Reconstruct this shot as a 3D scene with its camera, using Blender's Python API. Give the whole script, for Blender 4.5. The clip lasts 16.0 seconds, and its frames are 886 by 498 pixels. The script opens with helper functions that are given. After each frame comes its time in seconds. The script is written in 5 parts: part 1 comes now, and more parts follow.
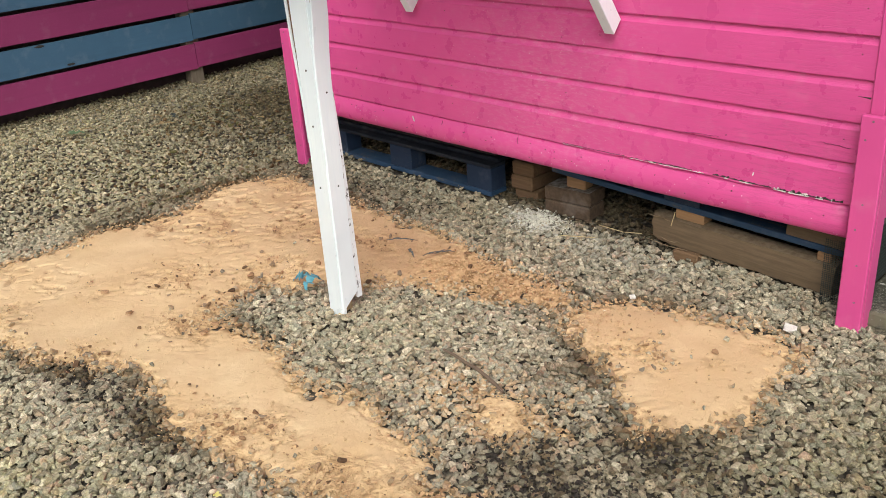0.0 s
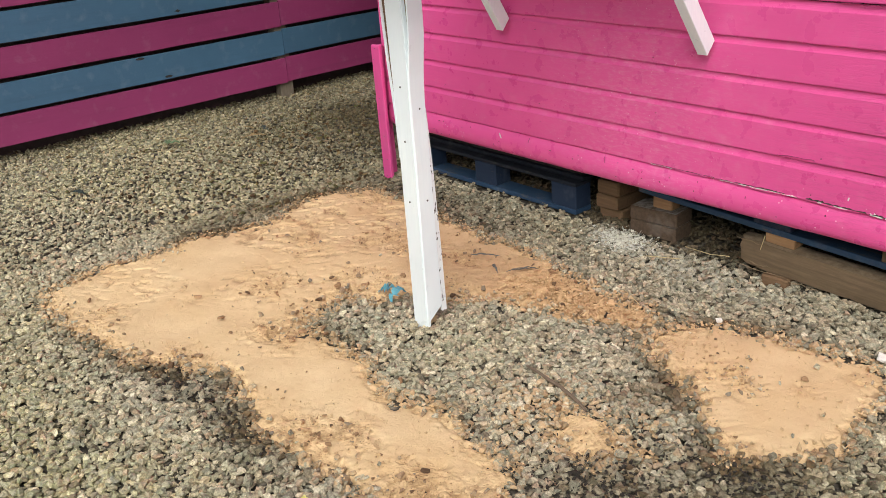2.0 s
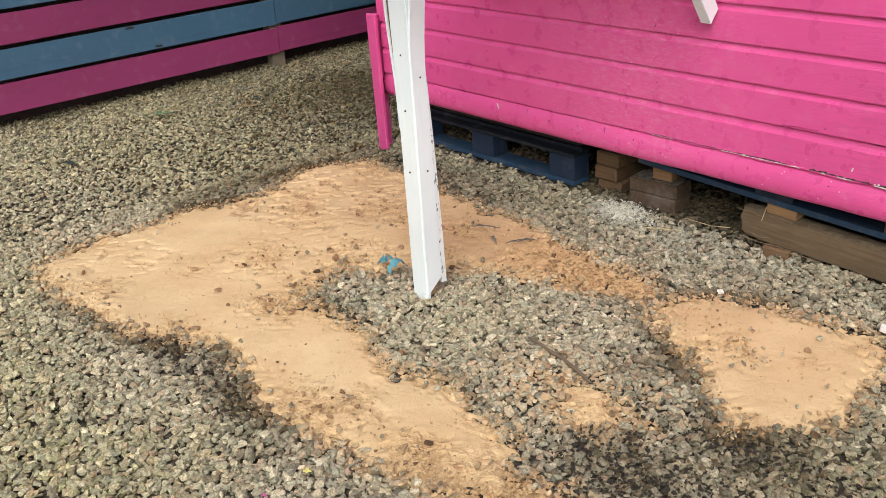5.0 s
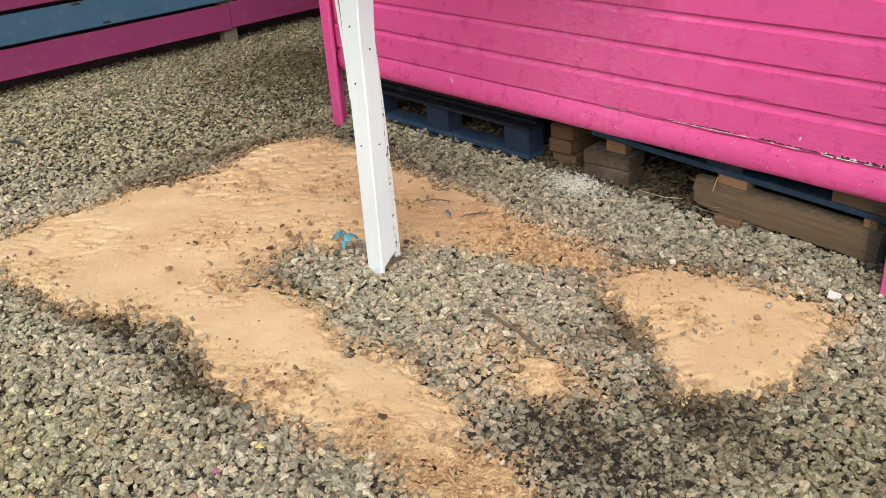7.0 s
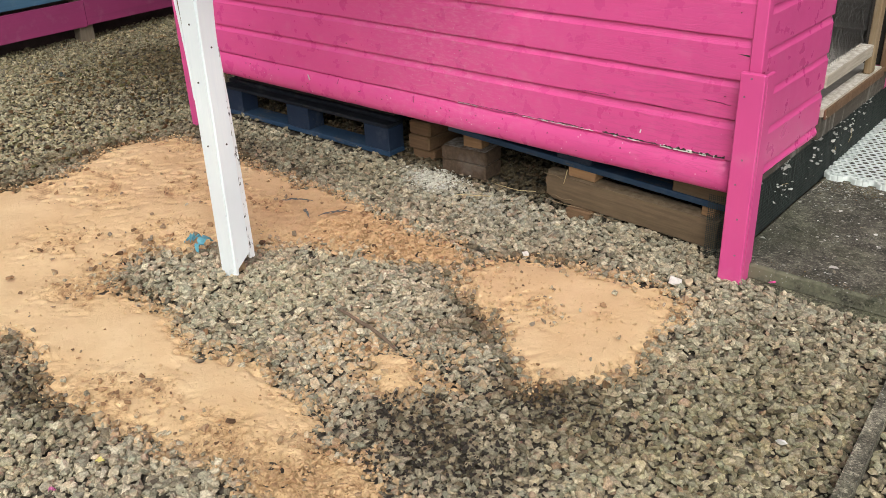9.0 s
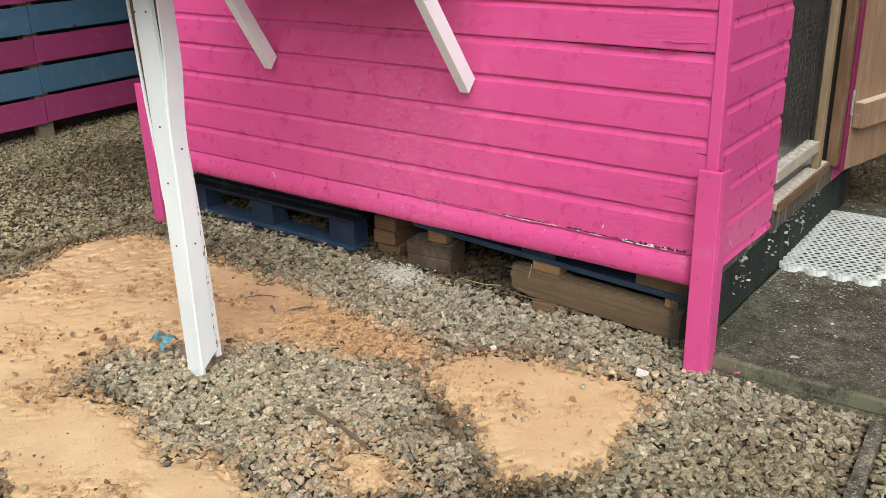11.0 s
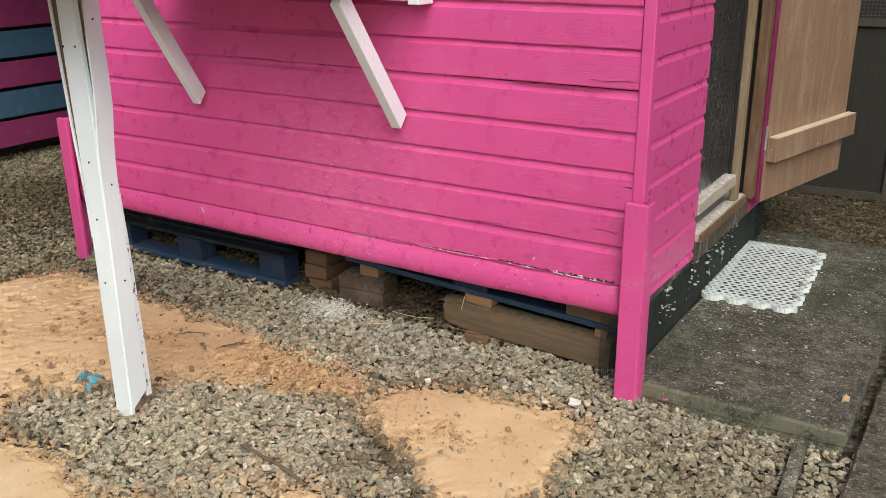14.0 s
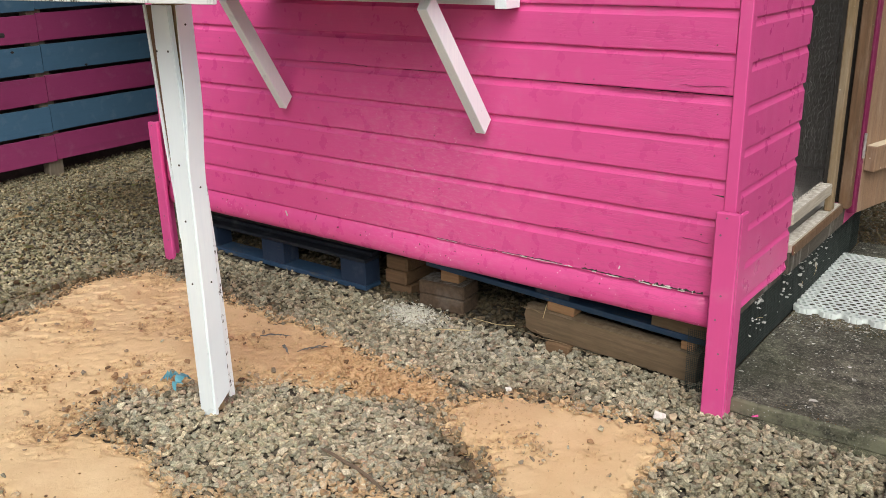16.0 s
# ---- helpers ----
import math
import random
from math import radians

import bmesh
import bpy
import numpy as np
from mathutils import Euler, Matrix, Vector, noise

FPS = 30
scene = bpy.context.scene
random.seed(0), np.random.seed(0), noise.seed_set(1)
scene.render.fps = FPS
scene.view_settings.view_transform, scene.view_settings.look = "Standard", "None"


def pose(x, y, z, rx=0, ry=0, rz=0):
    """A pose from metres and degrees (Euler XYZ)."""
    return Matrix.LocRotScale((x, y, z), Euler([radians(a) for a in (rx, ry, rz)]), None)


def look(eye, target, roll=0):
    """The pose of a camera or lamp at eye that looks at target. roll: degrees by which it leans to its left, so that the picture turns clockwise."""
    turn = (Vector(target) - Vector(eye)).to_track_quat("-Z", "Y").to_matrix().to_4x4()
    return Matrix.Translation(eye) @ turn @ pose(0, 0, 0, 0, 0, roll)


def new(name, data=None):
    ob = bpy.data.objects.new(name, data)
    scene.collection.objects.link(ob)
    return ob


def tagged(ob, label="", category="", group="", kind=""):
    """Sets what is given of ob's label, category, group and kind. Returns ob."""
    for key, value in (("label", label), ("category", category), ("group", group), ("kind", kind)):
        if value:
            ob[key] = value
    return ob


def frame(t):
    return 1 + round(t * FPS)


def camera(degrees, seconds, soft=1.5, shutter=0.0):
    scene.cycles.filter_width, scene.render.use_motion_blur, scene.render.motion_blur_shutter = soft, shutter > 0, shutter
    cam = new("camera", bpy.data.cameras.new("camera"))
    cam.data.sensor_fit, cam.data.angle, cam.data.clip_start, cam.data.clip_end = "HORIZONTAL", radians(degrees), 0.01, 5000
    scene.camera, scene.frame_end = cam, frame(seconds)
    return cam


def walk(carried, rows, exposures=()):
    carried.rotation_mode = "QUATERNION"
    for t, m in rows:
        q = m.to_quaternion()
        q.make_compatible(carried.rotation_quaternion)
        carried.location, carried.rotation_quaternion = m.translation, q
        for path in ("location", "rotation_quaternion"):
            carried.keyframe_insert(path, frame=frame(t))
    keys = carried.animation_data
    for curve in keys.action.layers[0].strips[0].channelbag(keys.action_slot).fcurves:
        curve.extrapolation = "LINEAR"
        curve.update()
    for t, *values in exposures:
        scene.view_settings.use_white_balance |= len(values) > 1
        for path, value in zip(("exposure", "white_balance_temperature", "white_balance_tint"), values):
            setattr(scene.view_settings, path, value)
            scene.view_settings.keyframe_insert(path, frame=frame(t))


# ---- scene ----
cam = camera(51.9, 16.0, soft=0.75)
PATH = [
    (0, (0.955, -2.561, 1.429), (-0.366, -1.301, 0.613), -3.9),
    (0.5, (0.938, -2.585, 1.44), (-0.337, -1.288, 0.608), -4.1),
    (1, (0.928, -2.61, 1.442), (-0.39, -1.336, 0.641), -3.8),
    (1.5, (0.934, -2.619, 1.442), (-0.459, -1.418, 0.655), -3.8),
    (2, (0.95, -2.608, 1.444), (-0.49, -1.456, 0.669), -4.1),
    (2.5, (0.979, -2.595, 1.444), (-0.483, -1.458, 0.688), -4.4),
    (3, (0.982, -2.579, 1.427), (-0.504, -1.494, 0.644), -5.3),
    (3.5, (0.994, -2.591, 1.442), (-0.479, -1.456, 0.706), -4.7),
    (4, (0.958, -2.609, 1.448), (-0.472, -1.41, 0.727), -3.9),
    (4.5, (0.914, -2.616, 1.435), (-0.485, -1.431, 0.635), -3.7),
    (4.7, (0.905, -2.622, 1.432), (-0.502, -1.463, 0.611), -3.7),
    (6.8, (0.913, -2.605, 1.401), (-0.452, -1.432, 0.529), -3.8),
    (7, (0.919, -2.599, 1.403), (-0.42, -1.399, 0.528), -3.6),
    (7.5, (0.94, -2.587, 1.408), (-0.324, -1.309, 0.532), -3.0),
    (8, (0.956, -2.568, 1.404), (-0.242, -1.235, 0.517), -2.4),
    (8.5, (0.992, -2.534, 1.405), (-0.148, -1.156, 0.512), -2.1),
    (9, (1.003, -2.52, 1.401), (-0.159, -1.159, 0.508), -2.1),
    (9.5, (0.996, -2.529, 1.401), (-0.254, -1.236, 0.527), -3.0),
    (10, (0.979, -2.538, 1.413), (-0.269, -1.203, 0.602), -3.5),
    (10.2, (0.987, -2.539, 1.427), (-0.198, -1.127, 0.651), -3.2),
    (12.3, (0.933, -2.609, 1.439), (-0.189, -1.099, 0.759), -0.8),
    (12.5, (0.923, -2.617, 1.438), (-0.243, -1.138, 0.762), -0.7),
    (13, (0.914, -2.627, 1.442), (-0.318, -1.195, 0.786), -0.7),
    (13.5, (0.934, -2.616, 1.443), (-0.22, -1.117, 0.794), -0.6),
    (14, (0.966, -2.594, 1.445), (-0.038, -0.992, 0.792), -0.4),
    (14.5, (0.977, -2.582, 1.443), (0.028, -0.948, 0.785), -0.6),
    (15, (0.97, -2.57, 1.437), (-0.028, -0.968, 0.775), -0.8),
    (15.5, (0.951, -2.569, 1.439), (-0.123, -1.014, 0.785), -0.9),
    (16, (0.932, -2.582, 1.436), (-0.212, -1.071, 0.798), -1.1),
]
walk(cam, [(t, look(eye, target, roll)) for t, eye, target, roll in PATH], exposures=[(0, 0.20), (10.2, 0.19), (12.3, 0.16), (14.5, 0.10), (16, 0.15)])

# ---- world, sun, exposure ----
world = bpy.data.worlds.new("overcast_sky")
scene.world = world
world.use_nodes = True
wt = world.node_tree
wt.nodes.clear()
sky = wt.nodes.new("ShaderNodeTexSky")
sky.sky_type = "NISHITA"
sky.sun_disc = False
sky.sun_elevation, sky.sun_rotation = radians(45), radians(139)
sky.air_density, sky.dust_density, sky.ozone_density = 1.0, 5.0, 1.0
grey = wt.nodes.new("ShaderNodeHueSaturation")
grey.inputs["Saturation"].default_value = 0.42
bg = wt.nodes.new("ShaderNodeBackground")
bg.inputs["Strength"].default_value = 0.112
wo = wt.nodes.new("ShaderNodeOutputWorld")
wt.links.new(sky.outputs[0], grey.inputs["Color"])
wt.links.new(grey.outputs[0], bg.inputs["Color"])
wt.links.new(bg.outputs[0], wo.inputs["Surface"])

sun = new("sun", bpy.data.lights.new("sun", "SUN"))
sun.data.energy, sun.data.angle, sun.data.color = 1.58, radians(50), (1.0, 0.97, 0.92)
sun.matrix_world = look((3.1, -3.6, 4.7), (0, 0, 0))


# ---- materials ----
class Nodes:
    """A small helper to wire node materials."""

    def __init__(self, name):
        self.mat = bpy.data.materials.new(name)
        self.mat.use_nodes = True
        self.t = self.mat.node_tree
        self.bsdf = self.t.nodes["Principled BSDF"]

    def add(self, kind, **props):
        n = self.t.nodes.new("ShaderNode" + kind)
        for k, v in props.items():
            setattr(n, k, v)
        return n

    def link(self, a, b):
        self.t.links.new(a, b)

    def coords(self, scale=(1, 1, 1), world_space=False, random_shift=False):
        src = self.add("NewGeometry").outputs["Position"] if world_space else self.add("TexCoord").outputs["Object"]
        m = self.add("Mapping")
        m.inputs["Scale"].default_value = scale
        self.link(src, m.inputs["Vector"])
        if random_shift:
            info = self.add("ObjectInfo")
            mul = self.add("VectorMath", operation="SCALE")
            mul.inputs[0].default_value = (37.0, 19.0, 53.0)
            self.link(info.outputs["Random"], mul.inputs["Scale"])
            self.link(mul.outputs[0], m.inputs["Location"])
        return m.outputs[0]

    def noise(self, vec, scale, detail=4.0, rough=0.55):
        n = self.add("TexNoise")
        n.inputs["Scale"].default_value, n.inputs["Detail"].default_value, n.inputs["Roughness"].default_value = scale, detail, rough
        self.link(vec, n.inputs["Vector"])
        return n.outputs["Fac"]

    def ramp(self, fac, stops, interp="LINEAR"):
        r = self.add("ValToRGB")
        r.color_ramp.interpolation = interp
        el = r.color_ramp.elements
        while len(el) < len(stops):
            el.new(0.5)
        for e, (p, c) in zip(el, stops):
            e.position = p
            e.color = (*c, 1) if len(c) == 3 else c
        self.link(fac, r.inputs["Fac"])
        return r.outputs["Color"]

    def mask(self, fac, lo, hi):
        return self.ramp(fac, [(lo, (0, 0, 0)), (hi, (1, 1, 1))])

    def mix(self, fac, a, b, blend="MIX"):
        m = self.add("Mix", data_type="RGBA", blend_type=blend)
        for s, v in ((m.inputs["Factor"], fac), (m.inputs["A"], a), (m.inputs["B"], b)):
            if isinstance(v, (int, float)):
                s.default_value = v
            elif isinstance(v, tuple):
                s.default_value = (*v, 1)
            else:
                self.link(v, s)
        return m.outputs["Result"]

    def math(self, op, a, b=0.0):
        m = self.add("Math", operation=op)
        for s, v in zip(m.inputs, (a, b)):
            if isinstance(v, (int, float)):
                s.default_value = v
            else:
                self.link(v, s)
        return m.outputs[0]

    def bump(self, height, strength, distance=0.01, normal=None):
        b = self.add("Bump")
        b.inputs["Strength"].default_value, b.inputs["Distance"].default_value = strength, distance
        self.link(height, b.inputs["Height"])
        if normal is not None:
            self.link(normal, b.inputs["Normal"])
        return b.outputs["Normal"]

    def dusted(self, color, dust, amount=0.7, scale=45.0):
        """Pale dust lying on faces that look up."""
        sep = self.add("SeparateXYZ")
        self.link(self.add("NewGeometry").outputs["True Normal"], sep.inputs[0])
        up = self.mask(sep.outputs["Z"], 0.75, 0.95)
        patch = self.mask(self.noise(self.coords((1, 1, 1), world_space=True), scale, 4.0, 0.65), 0.35, 0.62)
        return self.mix(self.math("MULTIPLY", self.math("MULTIPLY", up, patch), amount), color, dust)

    def finish(self, color, rough=0.6, normal=None, metal=0.0, spec=0.5):
        for key, v in (("Base Color", color), ("Roughness", rough), ("Metallic", metal), ("Specular IOR Level", spec)):
            s = self.bsdf.inputs[key]
            if isinstance(v, (int, float)):
                s.default_value = v
            elif isinstance(v, tuple):
                s.default_value = (*v, 1)
            else:
                self.link(v, s)
        if normal is not None:
            self.link(normal, self.bsdf.inputs["Normal"])
        return self.mat


def shade(c, k):
    return tuple(min(1.0, v * k) for v in c)


def painted_wood(name, base, along="x", rough=0.42, grain=0.35, worn=None, flecks=False, wear=0.62, vary=0.0):
    """Brush paint over sawn boards: grain ridges along the board, faded and dirty patches, small chips."""
    n = Nodes(name)
    st = {"x": (1.2, 22, 22), "y": (22, 1.2, 22), "z": (22, 22, 1.2)}[along]
    g = n.coords(st, random_shift=True)
    p = n.coords((1, 1, 1), world_space=True)
    fine = n.noise(g, 5.0, 6.0, 0.65)
    broad = n.noise(p, 2.3, 3.0)
    mid = n.noise(p, 14.0, 4.0)
    c = n.mix(n.mask(broad, 0.3, 0.75), shade(base, 0.90), shade(base, 1.07))
    c = n.mix(n.mask(fine, 0.35, 0.8), c, shade(base, 0.93))
    c = n.mix(n.math("MULTIPLY", n.mask(mid, 0.56, 0.80), 0.30), c, tuple(0.75 * v + 0.25 * 0.75 for v in base))
    if vary:
        tone = n.math("ADD", n.math("MULTIPLY", n.add("ObjectInfo").outputs["Random"], 2 * vary), 1 - vary)
        scaled = n.add("VectorMath", operation="SCALE")
        n.link(c, scaled.inputs[0])
        n.link(tone, scaled.inputs["Scale"])
        c = scaled.outputs[0]
        # rain marks along the boards
        c = n.mix(n.math("MULTIPLY", n.mask(n.noise(g, 0.9, 4.0, 0.6), 0.55, 0.75), 0.30), c, shade(base, 0.6))
    if worn:
        chips = n.math("MULTIPLY", n.mask(n.noise(g, 9.0, 5.0, 0.7), wear, wear + 0.03), n.mask(n.noise(p, 6.0, 2.0), 0.52, 0.60))
        c = n.mix(chips, c, worn)
    if flecks:
        # droppings and paint splashes thrown against the boards, thickest round one spot
        d = n.add("VectorMath", operation="DISTANCE")
        n.link(n.add("NewGeometry").outputs["Position"], d.inputs[0])
        d.inputs[1].default_value = (-1.12, 0.0, 0.60)
        near = n.ramp(d.outputs["Value"], [(0.05, (1, 1, 1)), (0.62, (0, 0, 0))])
        spots = n.add("TexVoronoi")
        spots.inputs["Scale"].default_value = 70.0
        n.link(p, spots.inputs["Vector"])
        dots = n.ramp(spots.outputs["Distance"], [(0.07, (1, 1, 1)), (0.15, (0, 0, 0))])
        thin = n.mask(n.noise(p, 27.0, 3.0, 0.7), 0.525, 0.58)
        c = n.mix(n.math("MULTIPLY", n.math("MULTIPLY", dots, near), thin), c, (0.82, 0.72, 0.76))
        streak = n.noise(n.coords((9, 30, 30), world_space=True), 3.0, 6.0, 0.78)
        dust = n.math("MULTIPLY", n.math("MULTIPLY", near, n.mask(streak, 0.47, 0.72)), 0.36)
        c = n.mix(dust, c, (0.80, 0.55, 0.66))
    h = n.math("ADD", n.math("MULTIPLY", fine, grain), n.math("MULTIPLY", n.noise(p, 60.0, 3.0), 0.15))
    if flecks:
        # weather fissures along the grain, most towards the low end by the corner
        q = n.coords((2.6, 30, 30), random_shift=True)
        line = n.ramp(n.noise(q, 2.2, 5.0, 0.6), [(0.455, (0, 0, 0)), (0.50, (1, 1, 1)), (0.545, (0, 0, 0))])
        e = n.add("VectorMath", operation="DISTANCE")
        n.link(n.add("NewGeometry").outputs["Position"], e.inputs[0])
        e.inputs[1].default_value = (-0.18, 0.0, 0.45)
        low = n.math("ADD", n.ramp(e.outputs["Value"], [(0.12, (1, 1, 1)), (0.50, (0, 0, 0))]), n.math("MULTIPLY", n.mask(n.noise(p, 3.1, 3.0), 0.58, 0.72), 0.35))
        e2 = n.add("VectorMath", operation="DISTANCE")
        n.link(n.add("NewGeometry").outputs["Position"], e2.inputs[0])
        e2.inputs[1].default_value = (-0.15, 0.0, 1.03)
        low = n.math("ADD", low, n.ramp(e2.outputs["Value"], [(0.04, (1, 1, 1)), (0.26, (0, 0, 0))]))
        split = n.math("MULTIPLY", line, low)
        h = n.math("SUBTRACT", h, n.math("MULTIPLY", split, 0.75))
        c = n.mix(n.math("MULTIPLY", split, 0.22), c, shade(base, 0.45))
        chip = n.add("TexVoronoi")
        chip.inputs["Scale"].default_value = 52.0
        n.link(p, chip.inputs["Vector"])
        bits = n.ramp(chip.outputs["Distance"], [(0.07, (1, 1, 1)), (0.15, (0, 0, 0))])
        sep = n.add("SeparateXYZ")
        n.link(n.add("NewGeometry").outputs["Position"], sep.inputs[0])
        splash = n.ramp(sep.outputs["Z"], [(0.30, (1, 1, 1)), (0.50, (0.0, 0.0, 0.0))])
        c = n.mix(n.math("MULTIPLY", n.math("MULTIPLY", bits, splash), n.mask(n.noise(p, 13.0, 2.0), 0.54, 0.60)), c, (0.86, 0.74, 0.78))
    r = n.ramp(mid, [(0.3, (rough - 0.06,) * 3), (0.7, (rough + 0.12,) * 3)])
    return n.finish(c, r, n.bump(h, 0.35, 0.004))


def bare_wood(name, base, along="x", rough=0.75, dark=0.5, dust=None, bloom=None):
    n = Nodes(name)
    st = {"x": (1.5, 18, 18), "y": (18, 1.5, 18), "z": (18, 18, 1.5)}[along]
    g = n.coords(st, random_shift=True)
    p = n.coords((1, 1, 1), world_space=True)
    fine = n.noise(g, 4.0, 7.0, 0.7)
    stain = n.noise(p, 7.0, 4.0)
    c = n.mix(n.mask(fine, 0.3, 0.75), shade(base, dark), shade(base, 1.12))
    c = n.mix(n.math("MULTIPLY", n.mask(stain, 0.45, 0.75), 0.45), c, shade(base, 0.55))
    info = n.add("ObjectInfo")
    c = n.mix(n.math("MULTIPLY", info.outputs["Random"], 0.3), c, shade(base, 0.7))
    if bloom:
        # pale bloom and drips on old varnish
        q = n.coords((9, 9, 2.2), world_space=True)
        c = n.mix(n.math("MULTIPLY", n.mask(n.noise(q, 1.3, 5.0, 0.7), 0.50, 0.72), 0.55), c, bloom)
        v = n.add("TexVoronoi")
        v.inputs["Scale"].default_value = 28.0
        n.link(p, v.inputs["Vector"])
        c = n.mix(n.math("MULTIPLY", n.ramp(v.outputs["Distance"], [(0.06, (1, 1, 1)), (0.12, (0, 0, 0))]), n.mask(n.noise(p, 9.0, 2.0), 0.55, 0.6)), c, (0.62, 0.55, 0.46))
    if dust:
        c = n.dusted(c, dust)
    return n.finish(c, rough, n.bump(fine, 0.4, 0.004))


PINK = (0.720, 0.089, 0.306)
mat_pink = painted_wood("pink_gloss_paint", PINK, "x", 0.29, 0.35, worn=(0.55, 0.30, 0.36), flecks=True, wear=0.70)
mat_pink_y = painted_wood("pink_gloss_paint_end", PINK, "y", 0.29, 0.35)
mat_pink_z = painted_wood("pink_gloss_paint_upright", PINK, "z", 0.34, 0.30)
mat_fence_pink = painted_wood("magenta_fence_stain", (0.290, 0.038, 0.137), "y", 0.6, 0.4, vary=0.04)
mat_fence_blue = painted_wood("blue_fence_stain", (0.055, 0.136, 0.226), "y", 0.6, 0.4, vary=0.04)
mat_white = painted_wood("white_gloss_paint", (0.86, 0.945, 0.985), "z", 0.32, 0.10, worn=(0.40, 0.36, 0.30), wear=0.72)
mat_white_peel = painted_wood("peeling_white_paint", (0.80, 0.81, 0.80), "z", 0.45, 0.15, worn=(0.06, 0.055, 0.045), wear=0.50)


def flaking():
    """White paint lifted off in small flakes from black weathered wood."""
    n = Nodes("flaking_white_paint")
    p = n.coords((55, 55, 30), world_space=True)
    f = n.noise(p, 1.0, 4.0, 0.7)
    c = n.mix(n.mask(f, 0.58, 0.62), (0.78, 0.82, 0.83), (0.035, 0.03, 0.025))
    return n.finish(c, 0.55, n.bump(f, 0.6, -0.003))


mat_flaking = flaking()
mat_tan = bare_wood("bare_tan_timber", (0.45, 0.33, 0.18), "z")
mat_old_wood = bare_wood("weathered_sleeper_timber", (0.180, 0.126, 0.072), "x", 0.8, 0.6, dust=(0.26, 0.20, 0.13))
mat_block = bare_wood("pale_softwood_block", (0.40, 0.235, 0.115), "x", 0.8, 0.6)
mat_offcut = bare_wood("dull_brown_offcut", (0.215, 0.128, 0.066), "x", 0.85, 0.5)
mat_splinter = bare_wood("pale_split_wood", (0.30, 0.22, 0.13), "x", 0.85, 0.7)
mat_maroon = painted_wood("dark_magenta_paint", (0.20, 0.018, 0.075), "z", 0.5, 0.3, worn=(0.45, 0.38, 0.36), wear=0.62)
mat_ply = bare_wood("varnished_door_panel", (0.350, 0.220, 0.138), "z", 0.55, 0.55, bloom=(0.48, 0.38, 0.30))
mat_stile = bare_wood("dull_tan_stile", (0.30, 0.21, 0.11), "z", 0.75, 0.55, bloom=(0.40, 0.34, 0.26))
mat_ledge = bare_wood("dusty_light_timber", (0.54, 0.48, 0.39), "y", 0.85, 0.55, dust=(0.82, 0.80, 0.74))
mat_cream = bare_wood("pale_dusty_timber", (0.72, 0.62, 0.46), "y", 0.85, 0.85)
mat_frame_wood = bare_wood("brown_stained_frame", (0.20, 0.112, 0.058), "z", 0.65, 0.5, bloom=(0.28, 0.20, 0.14))
mat_far_frame = bare_wood("dark_brown_panel_frame", (0.060, 0.040, 0.028), "z", 0.85, 0.5)
mat_inside = bare_wood("dusty_inner_boards", (0.38, 0.36, 0.33), "x", 0.9, 0.6)
mat_infill = bare_wood("dark_green_grey_board", (0.034, 0.034, 0.027), "z", 0.9, 0.6)
mat_grey_wood = bare_wood("grey_green_old_timber", (0.078, 0.070, 0.050), "z", 0.85, 0.6)
mat_dusty_rail = bare_wood("dust_streaked_rail", (0.105, 0.090, 0.070), "y", 0.9, 0.5, dust=(0.50, 0.48, 0.43), bloom=(0.62, 0.60, 0.56))
mat_grey_post = bare_wood("weathered_grey_post", (0.23, 0.19, 0.14), "z", 0.9, 0.6)
mat_pallet_worn = painted_wood("scuffed_blue_pallet_paint", (0.018, 0.054, 0.112), "x", 0.70, 0.4, worn=(0.10, 0.095, 0.085), wear=0.56)
# near-black copy of the pallet blue: deck boards with their shade painted in
mat_pallet_shaded = painted_wood("shaded_blue_pallet_paint", (0.006, 0.011, 0.021), "x", 0.80, 0.4, worn=(0.05, 0.05, 0.045), wear=0.56)
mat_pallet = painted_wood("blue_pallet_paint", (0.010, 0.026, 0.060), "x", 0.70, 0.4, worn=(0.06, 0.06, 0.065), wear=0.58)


def plain(name, color, rough=0.6, metal=0.0, scale=30.0, vary=0.2, bump=0.2):
    n = Nodes(name)
    p = n.coords((1, 1, 1), world_space=True)
    f = n.noise(p, scale, 5.0)
    c = n.mix(n.mask(f, 0.3, 0.7), shade(color, 1 - vary), shade(color, 1 + vary))
    return n.finish(c, rough, n.bump(f, bump, 0.003), metal)


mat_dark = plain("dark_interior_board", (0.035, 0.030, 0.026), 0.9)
mat_gap_dark = plain("dark_brown_gap_fill", (0.075, 0.052, 0.050), 0.9)
mat_green_board = bare_wood("black_green_skirt_board", (0.024, 0.030, 0.028), "y", 0.75, 0.5, bloom=(0.13, 0.135, 0.125))
mat_steel = plain("worn_steel", (0.55, 0.54, 0.52), 0.4, 0.6)
mat_wire = plain("galvanised_wire", (0.19, 0.19, 0.185), 0.5, 0.3)
mat_old_wire = plain("dull_old_wire", (0.10, 0.10, 0.095), 0.6, 0.2)
mat_green_wire = plain("green_coated_wire", (0.026, 0.038, 0.034), 0.6)
mat_screw = plain("dark_screw_head", (0.05, 0.045, 0.04), 0.5, 0.6)
mat_leg_screw = plain("paint_smeared_screw", (0.30, 0.20, 0.23), 0.45, 0.5)
mat_tube = plain("white_coated_tube", (0.48, 0.50, 0.50), 0.35)
mat_rubber = plain("black_rubber", (0.02, 0.02, 0.02), 0.7)
mat_plastic = plain("white_plastic_grid", (0.73, 0.80, 0.77), 0.45, 0, 12.0, 0.10)
